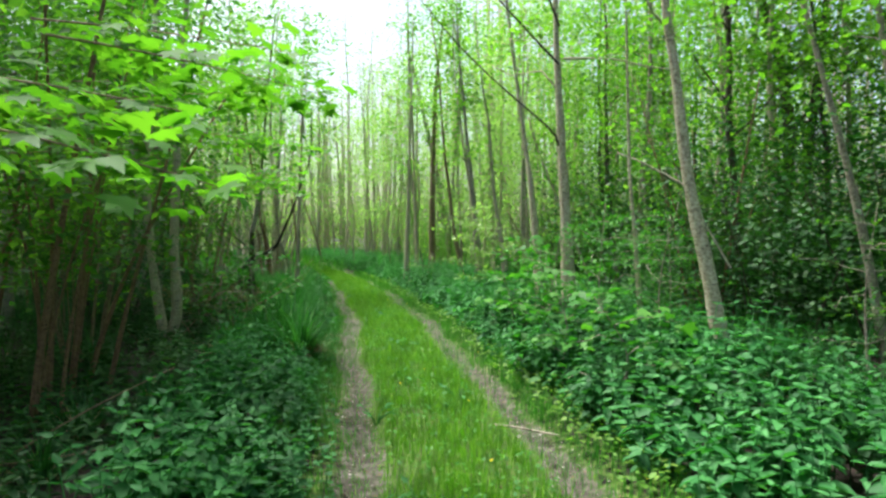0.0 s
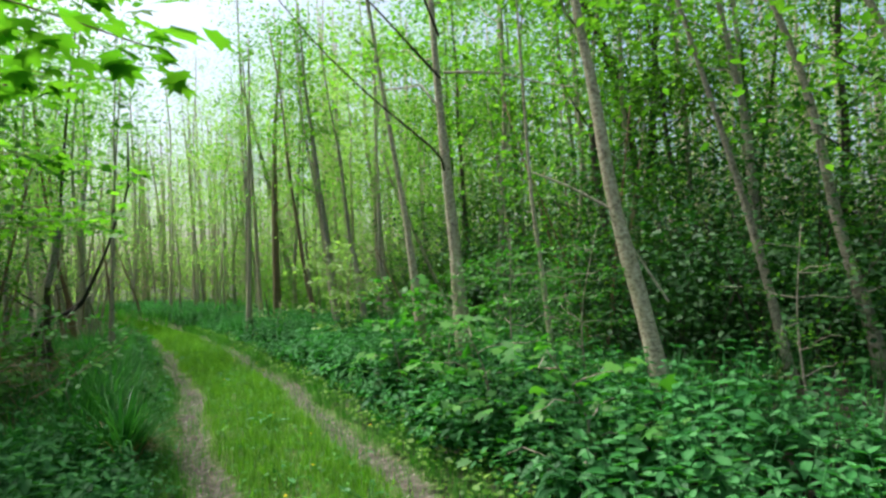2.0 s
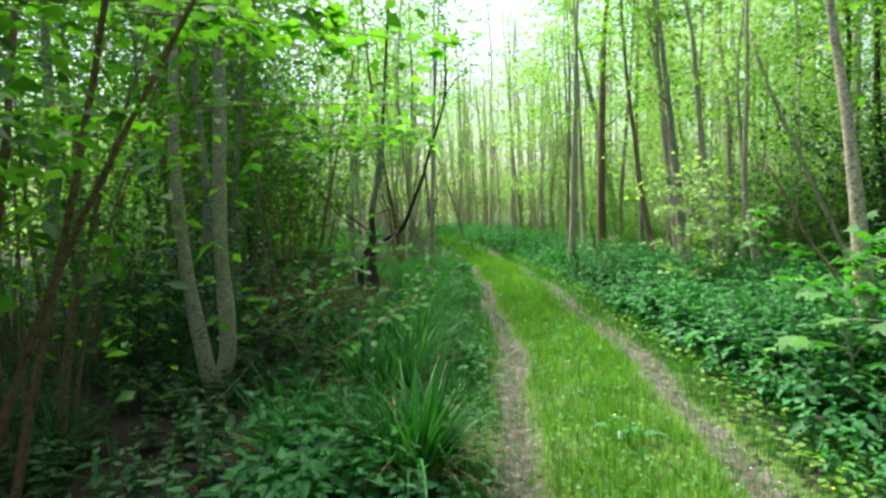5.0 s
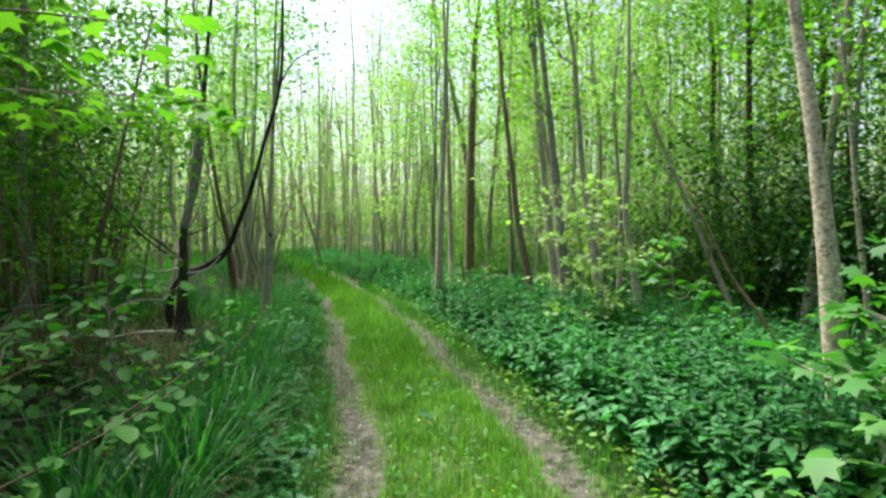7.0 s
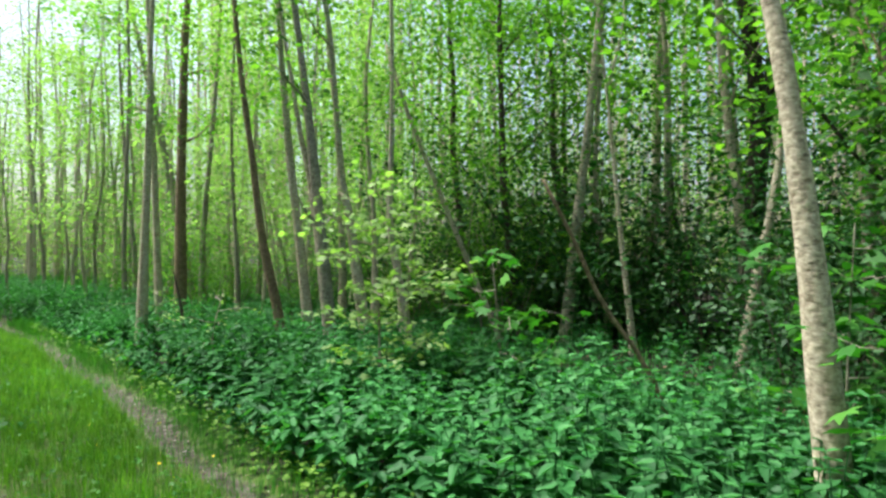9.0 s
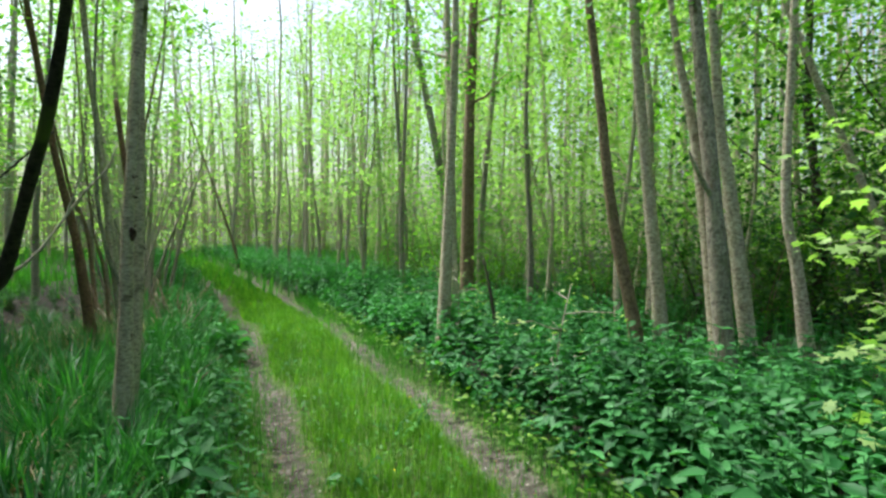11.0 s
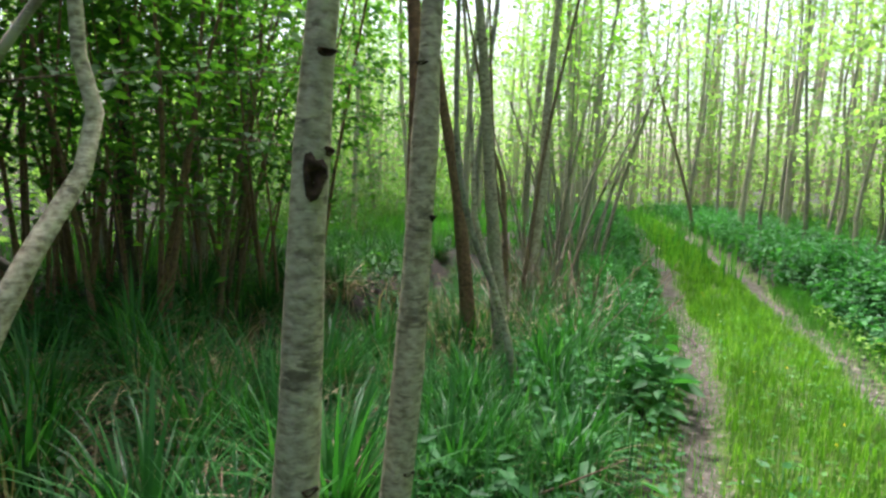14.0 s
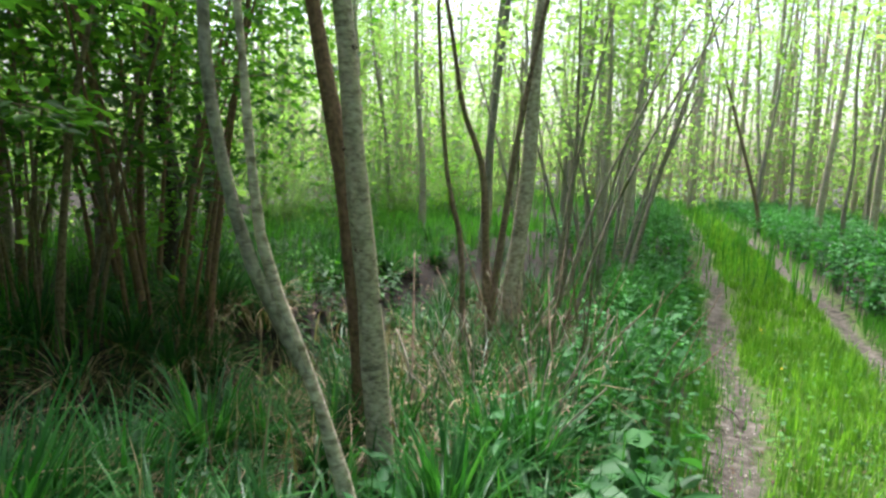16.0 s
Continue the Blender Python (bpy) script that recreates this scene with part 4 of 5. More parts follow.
def brushwood(x, y, n, spread, height, seed):
    """A tangle of thin dead sticks fallen against the bank."""
    q = np.random.default_rng(seed)
    chunks = []
    for k in range(n):
        a, b = q.uniform(0, 6.28), q.uniform(0, 6.28)
        p = np.array([x + spread * q.normal() * 0.5, y + spread * q.normal() * 0.5, 0.0])
        p[2] = float(land(p[0], p[1]))
        e = p + np.array([math.cos(a) * spread * q.uniform(.2, .7), math.sin(a) * spread * q.uniform(.2, .7), height * q.uniform(0.05, 1.0)])
        m = (p + e) / 2 + q.normal(size=3) * 0.06
        rad = q.uniform(0.004, 0.012)
        chunks.append(tube(smooth_line([p, m, e], 6), np.linspace(rad, rad * .4, 6), 5, .1, k))
    stuff("brushwood", chunks, DEADWOOD if seed in (1, 8) else BROWN_BARK, "tangle of thin dead sticks on the bank", "brushwood")


brushwood(-5.45, 20.0, 46, 0.7, 0.7, 1)
brushwood(-5.9, 19.9, 24, 0.9, 0.5, 7)
brushwood(-6.1, 21.2, 90, 0.9, 1.1, 2)
brushwood(-6.4, 20.9, 60, 1.0, 0.6, 3)
brushwood(-5.9, 20.4, 70, 0.8, 0.75, 8)
brushwood(-5.6, 20.9, 60, 0.8, 0.9, 10)
brushwood(-5.0, 16.9, 30, 0.9, 0.45, 4)
brushwood(-3.6, 9.6, 26, 1.0, 0.6, 6)


def far_wood():
    """The wood beyond, where single trees can no longer be told apart; lower where the track runs out to the sky, by
    bearings that fit the camera's view.
    """
    rr = np.random.default_rng(21)
    n = 760
    a = np.where(rr.random(n) < 0.72, rr.uniform(-1.25, 1.5, n), rr.uniform(-math.pi, math.pi, n))
    d = rr.uniform(38, 70, n)
    x, y = -3 - d * np.sin(a), 10 + d * np.cos(a)
    gap = np.clip(np.minimum((a - math.radians(-6)) / 0.12, (math.radians(36) - a) / 0.12), 0, 1)
    side = np.clip(np.minimum((a - math.radians(22)) / 0.12, (math.radians(62) - a) / 0.12), 0, 1)
    h = rr.uniform(19, 26, n) * (1 - np.maximum(gap * 0.38, side * 0.55))
    trunks = [tube(np.array([(0, 0, -0.2), (rr.normal(0, .2), 0, k / 2), (rr.normal(0, .4), 0, k)]) + np.array([p, q, 0]), (0.13, 0.1, 0.04), 5, 0.05, i) for i, (p, q, k) in enumerate(zip(x, y, h))]
    # pale bark puts the haze of distance into the trunk colour
    stuff("far_trunks", trunks, PALE_BARK, "far trunks of the wood, paled as if by haze", "far wood")
    k = rr.integers(0, n, 160000)
    loc = np.stack([x[k] + rr.normal(0, 1.9, len(k)), y[k] + rr.normal(0, 1.9, len(k)), h[k] * rr.uniform(0.0, 1.05, len(k))], 1)
    yaw = rr.uniform(0, 6.28, len(k))
    rot = frames(np.stack([np.cos(yaw), np.sin(yaw), rr.normal(-.2, .4, len(k))], 1), np.stack([rr.normal(0, .7, len(k)), rr.normal(0, .7, len(k)), np.ones(len(k))], 1))
    stuff("far_foliage", [stamp(OVATE, rot, rr.uniform(0.18, 0.36, (len(k), 1)), loc)], HAZED_LEAF, "light green foliage of the far wood", "far wood")


def canopy_mass():
    """Crowns of the wood on both sides, too deep in to tell apart."""
    rr = np.random.default_rng(22)
    c = []
    while len(c) < 620:
        x, y = rr.uniform(-38, 38), rr.uniform(-10, 62)
        u = x - float(path_x(y))
        d = math.hypot(x + 2, y - 9)
        ahead = 0.0 if abs(u) > 13 else 1.0
        if abs(u) < 9.5 and y < 44 or d < 13:
            continue
        c.append((x, y, rr.uniform(0.5, 4.5 if ahead or u < 0 and y < 22 else 12.5)))
    c = np.array(c)
    k = rr.integers(0, len(c), 76000)
    loc = c[k] + rr.normal(size=(len(k), 3)) * np.array([1.5, 1.5, 0.9])
    loc[:, 2] = np.abs(loc[:, 2])
    yaw = rr.uniform(0, 6.28, len(k))
    rot = frames(np.stack([np.cos(yaw), np.sin(yaw), rr.normal(-.2, .4, len(k))], 1), np.stack([rr.normal(0, .7, len(k)), rr.normal(0, .7, len(k)), np.ones(len(k))], 1))
    # leaves right of this line get a darker green, shade put in by colour
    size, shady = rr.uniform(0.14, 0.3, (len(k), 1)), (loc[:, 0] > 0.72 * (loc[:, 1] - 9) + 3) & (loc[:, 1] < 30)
    stuff("deep_foliage", [stamp(OVATE, rot[~shady], size[~shady], loc[~shady])], HAZED_LEAF, "light green foliage deep in the wood", "far wood")
    stuff("deep_foliage", [stamp(OVATE, rot[shady], size[shady], loc[shady])], CANOPY, "foliage deep in the wood, right side coloured darker for shade", "far wood")


far_wood()
canopy_mass()


# ---- undergrowth ----
def nettle_shape(r, height):
    """One nettle: a square stem with crosswise pairs of toothed, drooping leaves."""
    nodes = 7
    z = np.linspace(0.18, 1, nodes) * height
    bend = r.normal(0, 0.10, 2)
    loc, fwd, up, size = [], [], [], []
    for k, h in enumerate(z):
        for side in (0, math.pi):
            a = (k % 2) * math.pi / 2 + side + r.normal(0, 0.25)
            s = h / height
            loc.append((bend[0] * s * s, bend[1] * s * s, h))
            fwd.append((math.cos(a), math.sin(a), r.uniform(-0.45, 0.25) + (0.5 if k == nodes - 1 else 0)))
            up.append((r.normal(0, .2), r.normal(0, .2), 1))
            size.append((0.125 if k < nodes - 2 else 0.085) * r.uniform(0.8, 1.2) * (0.8 + 0.35 * math.sin(math.pi * s)))
    leaves = stamp(POINTED, frames(np.array(fwd), np.array(up)), np.array(size)[:, None], np.array(loc))
    stem = tube(np.array([(0, 0, -0.03), (bend[0] * .25, bend[1] * .25, height / 2), (bend[0], bend[1], height)]), (0.006, 0.005, 0.003), 3, 0.0)
    return join([leaves, stem])


def bed(name, us, ys, heights, label, mat=NETTLE, seed=5):
    """A bed of plants set at (u, y) beside the track."""
    rr = np.random.default_rng(seed)
    shapes = [nettle_shape(rr, 1.0 * h) for h in (0.42, 0.55, 0.68, 0.8)]
    loc = on_land(us, ys)
    chunks = []
    pick = np.clip(np.digitize(heights, (0.48, 0.62, 0.74)), 0, 3)
    for k, sh in enumerate(shapes):
        i = np.where(pick == k)[0]
        if len(i) == 0:
            continue
        yaw, lean = rr.uniform(0, 6.28, len(i)), rr.normal(0, 0.13, (len(i), 2))
        fwd = np.stack([np.cos(yaw), np.sin(yaw), -lean[:, 0]], 1)
        rot = frames(fwd, np.stack([lean[:, 0], lean[:, 1], np.ones(len(i))], 1))
        chunks.append(stamp(sh, rot, (heights[i] / (0.42, 0.55, 0.68, 0.8)[k])[:, None], loc[i]))
    return stuff(name, chunks, mat, label, "undergrowth")


rr = np.random.default_rng(33)


def strip(n, ulo, uhi, ylo, yhi, power=1.0):
    """Random places (u, y) in a strip; power above 1 crowds them toward the near end."""
    return rr.uniform(ulo, uhi, n), ylo + (yhi - ylo) * rr.uniform(0, 1, n) ** power


u, y = strip(3300, 1.12, 3.9, -1.5, 27, 1.15)
h = (0.30 + 0.42 * np.clip((u - 1.1) / 0.7, 0, 1)) * rr.uniform(0.7, 1.2, len(u)) * (1 - 0.25 * np.clip((u - 3) / 1, 0, 1))
h *= 0.92 + 0.22 * np.sin(1.9 * y + 1.3 * u) * np.sin(2.7 * u - 1.1 * y + 0.5)
keep = (u < 3.3) | (rr.random(len(u)) < 0.5)
bed("nettle_bed", u[keep], y[keep], h[keep], "dense bed of blue-green nettles along the track")
u, y = strip(650, 1.3, 4.2, 10, 17)
bed("nettle_bed", u, y, rr.uniform(0.45, 0.75, len(u)), "tall nettles filling the bank", seed=16)
u, y = strip(800, 1.1, 4.0, 26, 50)
bed("nettle_bed", u, y, rr.uniform(0.5, 0.85, len(u)), "nettles lining the far track", seed=6)
u, y = strip(640, -2.15, -1.08, -1.5, 8.2)
h = (0.22 + 0.30 * np.clip((-u - 1.1) / 0.8, 0, 1)) * rr.uniform(0.7, 1.25, len(u))
bed("nettle_bed", u, y, h, "low nettles and dog's mercury by the rut", seed=7)
u, y = strip(320, -2.0, -1.1, 9.5, 28)
bed("nettle_bed", u, y, rr.uniform(0.22, 0.5, len(u)), "low nettles among the sedge", seed=8)
u, y = strip(500, -4.2, -1.1, 28, 50)
bed("nettle_bed", u, y, rr.uniform(0.4, 0.7, len(u)), "green plants lining the far track", seed=9)
# four herb beds in the darkest green, painting deep shade onto the floor
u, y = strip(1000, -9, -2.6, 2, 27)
bed("herb_layer", u, y, rr.uniform(0.15, 0.4, len(u)), "low herbs under the coppice in a shade-dark green", DARK_LEAF, seed=10)
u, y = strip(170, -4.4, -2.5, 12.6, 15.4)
bed("herb_layer", u, y, rr.uniform(0.15, 0.36, len(u)), "bramble and ivy round the old stool, coloured shade-dark", DARK_LEAF, seed=13)
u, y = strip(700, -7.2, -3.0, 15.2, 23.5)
bed("herb_layer", u, y, rr.uniform(0.15, 0.42, len(u)), "brambles and herbs along the ditch in shade-dark green", DARK_LEAF, seed=15)
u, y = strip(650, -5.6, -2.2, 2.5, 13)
bed("herb_layer", u, y, rr.uniform(0.15, 0.4, len(u)), "ivy and herbs coloured dark for the shaded hollow", DARK_LEAF, seed=14)
u, y = strip(800, 4, 11, 2, 30)
bed("herb_layer", u, y, rr.uniform(0.2, 0.55, len(u)), "low green herbs under the trees", seed=12)


# ---- grasses ----
def sedge_model(seed, n, length, label, mat=SEDGE, group="sedge tussocks", broad=1.0):
    q = np.random.default_rng(seed)
    rt = root("sedge_tussock", Matrix.Translation((0, 0, 0)), label, "sedge", group)
    a, d = q.uniform(0, 6.28, n), q.uniform(0, 0.13, n)
    loc = np.stack([d * np.cos(a), d * np.sin(a), np.full(n, -0.02)], 1)
    part("green_tuft", mesh_from("green_tuft", *blades(loc, a + q.normal(0, .5, n), length * q.uniform(0.6, 1.2, n), broad * q.uniform(.015, .027, n), q.uniform(0.35, 1.7, n), 4), mat), rt)
    k = n // 2
    a = q.uniform(0, 6.28, k)
    loc = np.stack([.12 * np.cos(a), .12 * np.sin(a), np.full(k, -0.01)], 1)
    part("dead_tuft", mesh_from("dead_tuft", *blades(loc, a, length * q.uniform(0.4, 0.9, k), q.uniform(.008, .017, k), q.uniform(1.1, 2.0, k), 4), DEAD_BLADE), rt, "withered straw-coloured blades")
    return rt


SEDGES = [sedge_model(81, 95, 0.75, "tall arching green sedge tussock"), sedge_model(82, 75, 0.6, "green sedge tussock with withered skirts"), sedge_model(83, 110, 0.85, "large arching green sedge tussock", broad=1.35)]

# the same sedge in the shade-darkened green, kept as its own group
SHADED_SEDGES = [sedge_model(84, 95, 0.7, "sedge tussock in a shade-darkened green", SHADED_SEDGE, "wood sedge tussocks"), sedge_model(85, 85, 0.6, "shade-darkened sedge tussock with withered skirts", SHADED_SEDGE, "wood sedge tussocks")]




def straw_model(seed, n, length, label):
    """A tussock that has mostly died back: long straw hanging over the bank, a few green blades."""
    q = np.random.default_rng(seed)
    rt = root("straw_tussock", Matrix.Translation((0, 0, 0)), label, "sedge", "withered tussocks")
    a = q.uniform(0, 6.28, n)
    loc = np.stack([.1 * np.cos(a), .1 * np.sin(a), q.uniform(0.0, 0.1, n)], 1)
    part("dead_tuft", mesh_from("dead_tuft", *blades(loc, a + q.normal(0, .4, n), length * q.uniform(0.5, 1.15, n), q.uniform(.007, .014, n), q.uniform(1.4, 2.7, n), 5), DEAD_BLADE), rt)
    k = n // 3
    a = q.uniform(0, 6.28, k)
    loc = np.stack([.05 * np.cos(a), .05 * np.sin(a), np.full(k, 0.02)], 1)
    part("green_tuft", mesh_from("green_tuft", *blades(loc, a, length * q.uniform(0.6, 1.1, k), q.uniform(.012, .02, k), q.uniform(.3, 1.3, k), 4), SHADED_SEDGE), rt, "few live green blades")
    return rt


STRAW = [straw_model(86, 80, 0.75, "withered sedge tussock hanging over the ditch"), straw_model(87, 60, 0.6, "small withered tussock of pale straw")]


def set_sedges(n, ulo, uhi, ylo, yhi, lo, hi, models=SEDGES):
    uu, yy = strip(n, ulo, uhi, ylo, yhi)
    for p in on_land(uu, yy):
        plant(models[int(rr.integers(len(models)))], p[0], p[1], rr.uniform(lo, hi), rr.uniform(0, 6.28))


for p in ((-4.75, 16.6, 1.0), (-5.1, 16.9, 0.9), (-4.6, 17.3, 0.8), (-4.45, 15.6, 0.7), (-5.9, 17.6, 1.0), (-5.3, 16.1, 1.0), (-6.3, 18.6, 0.9), (-7.3, 17.1, 1.0), (-6.6, 17.0, 0.9), (-6.1, 18.1, 0.8), (-5.5, 18.0, 0.75), (-5.85, 19.3, 0.7), (-6.15, 18.85, 0.6), (-4.95, 17.9, 0.6), (-4.8, 16.15, 0.8), (-4.4, 16.0, 0.6), (-6.9, 16.3, 0.8), (-4.95, 19.2, 0.5), (-5.2, 19.5, 0.6), (-2.4, 9.2, 0.85), (-2.5, 9.8, 0.95), (-2.65, 10.4, 0.9), (-2.6, 10.9, 0.8)):
    plant(SEDGES[2], p[0], p[1], p[2], rr.uniform(0, 6.28))
set_sedges(26, -2.2, -1.3, 7.6, 11.5, 0.7, 1.05)
set_sedges(20, -2.1, -1.3, 11.5, 15, 0.6, 0.9)
set_sedges(24, -2.4, -1.4, 14.5, 19, 0.5, 0.78, SEDGES[2:])
set_sedges(12, -4.6, -2.7, 15.2, 18, 0.6, 0.95, SEDGES[2:])
set_sedges(20, -2.0, -1.4, 18, 25, 0.5, 0.85)
set_sedges(26, -7.5, -4.9, 15.3, 26, 0.65, 1.2, SHADED_SEDGES)
set_sedges(24, -3.3, -2.3, 15.5, 22, 0.6, 1.0, SHADED_SEDGES)
set_sedges(18, -5.0, -2.2, 2, 11, 0.5, 0.9, SHADED_SEDGES)
for x, y, size in ((-6.6, 18.0, 1.3), (-6.3, 17.4, 1.3), (-6.9, 18.5, 1.2), (-5.5, 19.8, 1.2), (-5.3, 20.2, 1.2), (-5.7, 20.1, 1.1), (-5.9, 19.5, 1.0), (-6.1, 17.0, 1.3), (-5.6, 16.6, 1.1), (-7.2, 17.7, 1.3), (-6.5, 16.7, 1.2), (-5.9, 17.4, 1.0), (-5.1, 19.7, 0.9)):
    plant(STRAW[0], x, y, 0.85 * size, rr.uniform(0, 6.28))
set_sedges(20, -5.3, -4.5, 13.5, 20.5, 0.7, 1.1, STRAW)
set_sedges(36, -3.9, -2.2, 14.5, 22, 0.6, 1.0, STRAW)
set_sedges(34, -5.8, -3.2, 13.8, 24, 0.6, 1.1, SHADED_SEDGES)
set_sedges(40, 3.0, 7.0, 3, 13, 0.6, 1.0, SHADED_SEDGES)
set_sedges(18, 3.2, 6.0, 13, 24, 0.5, 0.9)


def grass(name, n, ulo, uhi, ylo, yhi, length, width, mat, label, lean=0.5, power=1.0, patchy=True, segs=2):
    uu, yy = strip(n, ulo, uhi, ylo, yhi, power)
    uu = uu + rr.normal(0, 0.045, n) + 0.045 * np.sin(1.25 * yy) + 0.035 * np.sin(2.9 * yy + 1)
    if patchy:
        k = np.sin(5.1 * uu + 2.3 * yy) * np.sin(3.7 * yy - 4.0 * uu) > rr.uniform(-1.6, 0.8, n)
        uu, yy = uu[k], yy[k]
    loc = on_land(uu, yy)
    m = len(loc)
    far = 1 + np.clip((yy - 14) / 25, 0, 1.5)
    return stuff(name, [blades(loc, rr.uniform(0, 6.28, m), length * rr.uniform(.45, 1.3, m), width * rr.uniform(.7, 1.3, m) * far, np.abs(rr.normal(0, lean, m)), segs)], mat, label, "grass")


grass("grass", 58000, -0.5, 0.5, -1.2, 24, 0.13, 0.0062, LAWN, "bright lush grass strip between the ruts", 0.75, power=1.1)
grass("grass", 9000, -0.52, 0.52, -1.2, 24, 0.22, 0.0065, LAWN, "taller tufts in the grass strip", 0.95)
grass("grass", 5000, -0.95, -0.6, -1.2, 24, 0.10, 0.005, VERGE, "grass creeping into the rut edge", 0.8)
grass("grass", 6500, 0.55, 0.95, -1.2, 24, 0.11, 0.005, VERGE, "grass creeping into the rut edge", 0.8)
grass("grass", 26000, -0.5, 0.5, 22, 52, 0.12, 0.012, LAWN, "bright grass strip far along the track")
grass("grass", 22000, 0.86, 1.35, -1.2, 26, 0.16, 0.0055, VERGE, "green verge grass under the nettles")
grass("grass", 22000, -1.45, -0.88, -1.2, 26, 0.18, 0.0055, VERGE, "green verge grass beside the rut")
grass("grass", 9000, -0.86, 0.86, -1.2, 24, 0.065, 0.0045, LAWN, "sparse short grass in the ruts")
grass("grass", 8000, -2.0, -1.2, 9, 26, 0.40, 0.013, SEDGE, "long sedge-like grass on the bank", 1.1, segs=3)
grass("grass", 1000, -3.2, -2.2, 15.5, 27, 0.5, 0.018, SEDGE, "long broad sedge blades in the damp ditch", 1.2, segs=3)
grass("grass", 1300, -7.5, -2.4, 3, 15, 0.36, 0.010, SHADED_SEDGE, "sparse long grass in the ditch in shade-dark green", 0.8)
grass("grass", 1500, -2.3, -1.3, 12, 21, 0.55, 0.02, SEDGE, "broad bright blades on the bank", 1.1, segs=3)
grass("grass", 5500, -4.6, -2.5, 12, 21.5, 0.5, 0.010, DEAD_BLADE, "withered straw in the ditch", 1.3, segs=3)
grass("grass", 5000, -17, -6.0, 11, 19.5, 0.42, 0.022, SHADED_SEDGE, "rank grass under the coppice in shade-dark green", 0.8)
grass("grass", 4500, -12, -5.0, 0, 12, 0.34, 0.02, SHADED_SEDGE, "rank grass behind the hazels in shade-dark green", 0.8)
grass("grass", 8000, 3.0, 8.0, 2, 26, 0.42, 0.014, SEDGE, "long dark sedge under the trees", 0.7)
grass("grass", 11000, -12, -5.0, 18.2, 32, 0.42, 0.017, VERGE, "light green grass in the clearing behind the coppice", 0.7)
grass("grass", 14000, -12, 12, 26, 55, 0.5, 0.02, VERGE, "rough green growth far in the wood", 0.6)


def small_leaves(name, n, ulo, uhi, ylo, yhi, zlo, zhi, size, shape, mat, label, category, flat=0.3):
    uu, yy = strip(n, ulo, uhi, ylo, yhi)
    loc = on_land(uu, yy)
    loc[:, 2] += rr.uniform(zlo, zhi, n)
    yaw = rr.uniform(0, 6.28, n)
    rot = frames(np.stack([np.cos(yaw), np.sin(yaw), rr.normal(0, .2, n)], 1), np.stack([rr.normal(0, flat, n), rr.normal(0, flat, n), np.ones(n)], 1))
    return stuff(name, [stamp(shape, rot, size * rr.uniform(.6, 1.4, (n, 1)), loc)], mat, label, category)


small_leaves("clover", 5200, -0.5, 0.5, -1, 24, 0.02, 0.10, 0.035, ROUND, VERGE, "clover and plantain leaves in the grass strip", "herb")
small_leaves("clover", 3600, 0.9, 1.4, -1, 24, 0.02, 0.18, 0.05, ROUND, LAWN, "small light green herbs on the verge", "herb")
small_leaves("clover", 3600, -1.5, -0.9, -1, 24, 0.02, 0.18, 0.05, ROUND, NETTLE, "small herbs on the verge", "herb")
small_leaves("leaf_litter", 5200, -0.95, 0.95, -1, 24, 0.004, 0.012, 0.03, OVATE, LITTER, "brown dead leaf scraps in the ruts", "litter", 0.15)
small_leaves("leaf_litter", 1500, -5.2, -3.0, 12, 25, 0.004, 0.03, 0.06, OVATE, LITTER, "brown dead leaves in the ditch", "litter", 0.4)
small_leaves("leaf_litter", 1000, -9, -1.6, 1, 24, 0.004, 0.03, 0.07, OVATE, LITTER, "brown dead leaves on the woodland floor", "litter", 0.3)
small_leaves("leaf_litter", 4000, 2, 9, 1, 24, 0.004, 0.03, 0.07, OVATE, LITTER, "brown dead leaves under the shrubs", "litter", 0.3)
small_leaves("buttercups", 46, -0.45, 1.5, 2, 24, 0.10, 0.22, 0.022, ROUND, FLOWER, "scattered small yellow buttercup flowers", "flower")


def pebbles():
    n = 6500
    sd = np.where(rr.random(n) < 0.5, -0.7, 0.7)
    uu, yy = sd + rr.normal(0, 0.11, n), -1 + 25 * rr.random(n) ** 1.1
    loc = on_land(uu, yy)
    v = np.array([(1, 0, 0), (-1, 0, 0), (0, 1, 0), (0, -1, 0), (0, 0, .6), (0, 0, -.6)], float)
    t = [(0, 2, 4), (2, 1, 4), (1, 3, 4), (3, 0, 4), (2, 0, 5), (1, 2, 5), (3, 1, 5), (0, 3, 5)]
    yaw = rr.uniform(0, 6.28, n)
    rot = frames(np.stack([np.cos(yaw), np.sin(yaw), 0 * yaw], 1), np.stack([rr.normal(0, .3, n), rr.normal(0, .3, n), np.ones(n)], 1))
    s = np.exp(rr.normal(-5.0, 0.45, n))[:, None] * rr.uniform(0.7, 1.3, (n, 3))
    stuff("pebbles", [stamp((v, t), rot, s, loc)], STONE, "small pale stones pressed into the ruts", "pebbles")


pebbles()


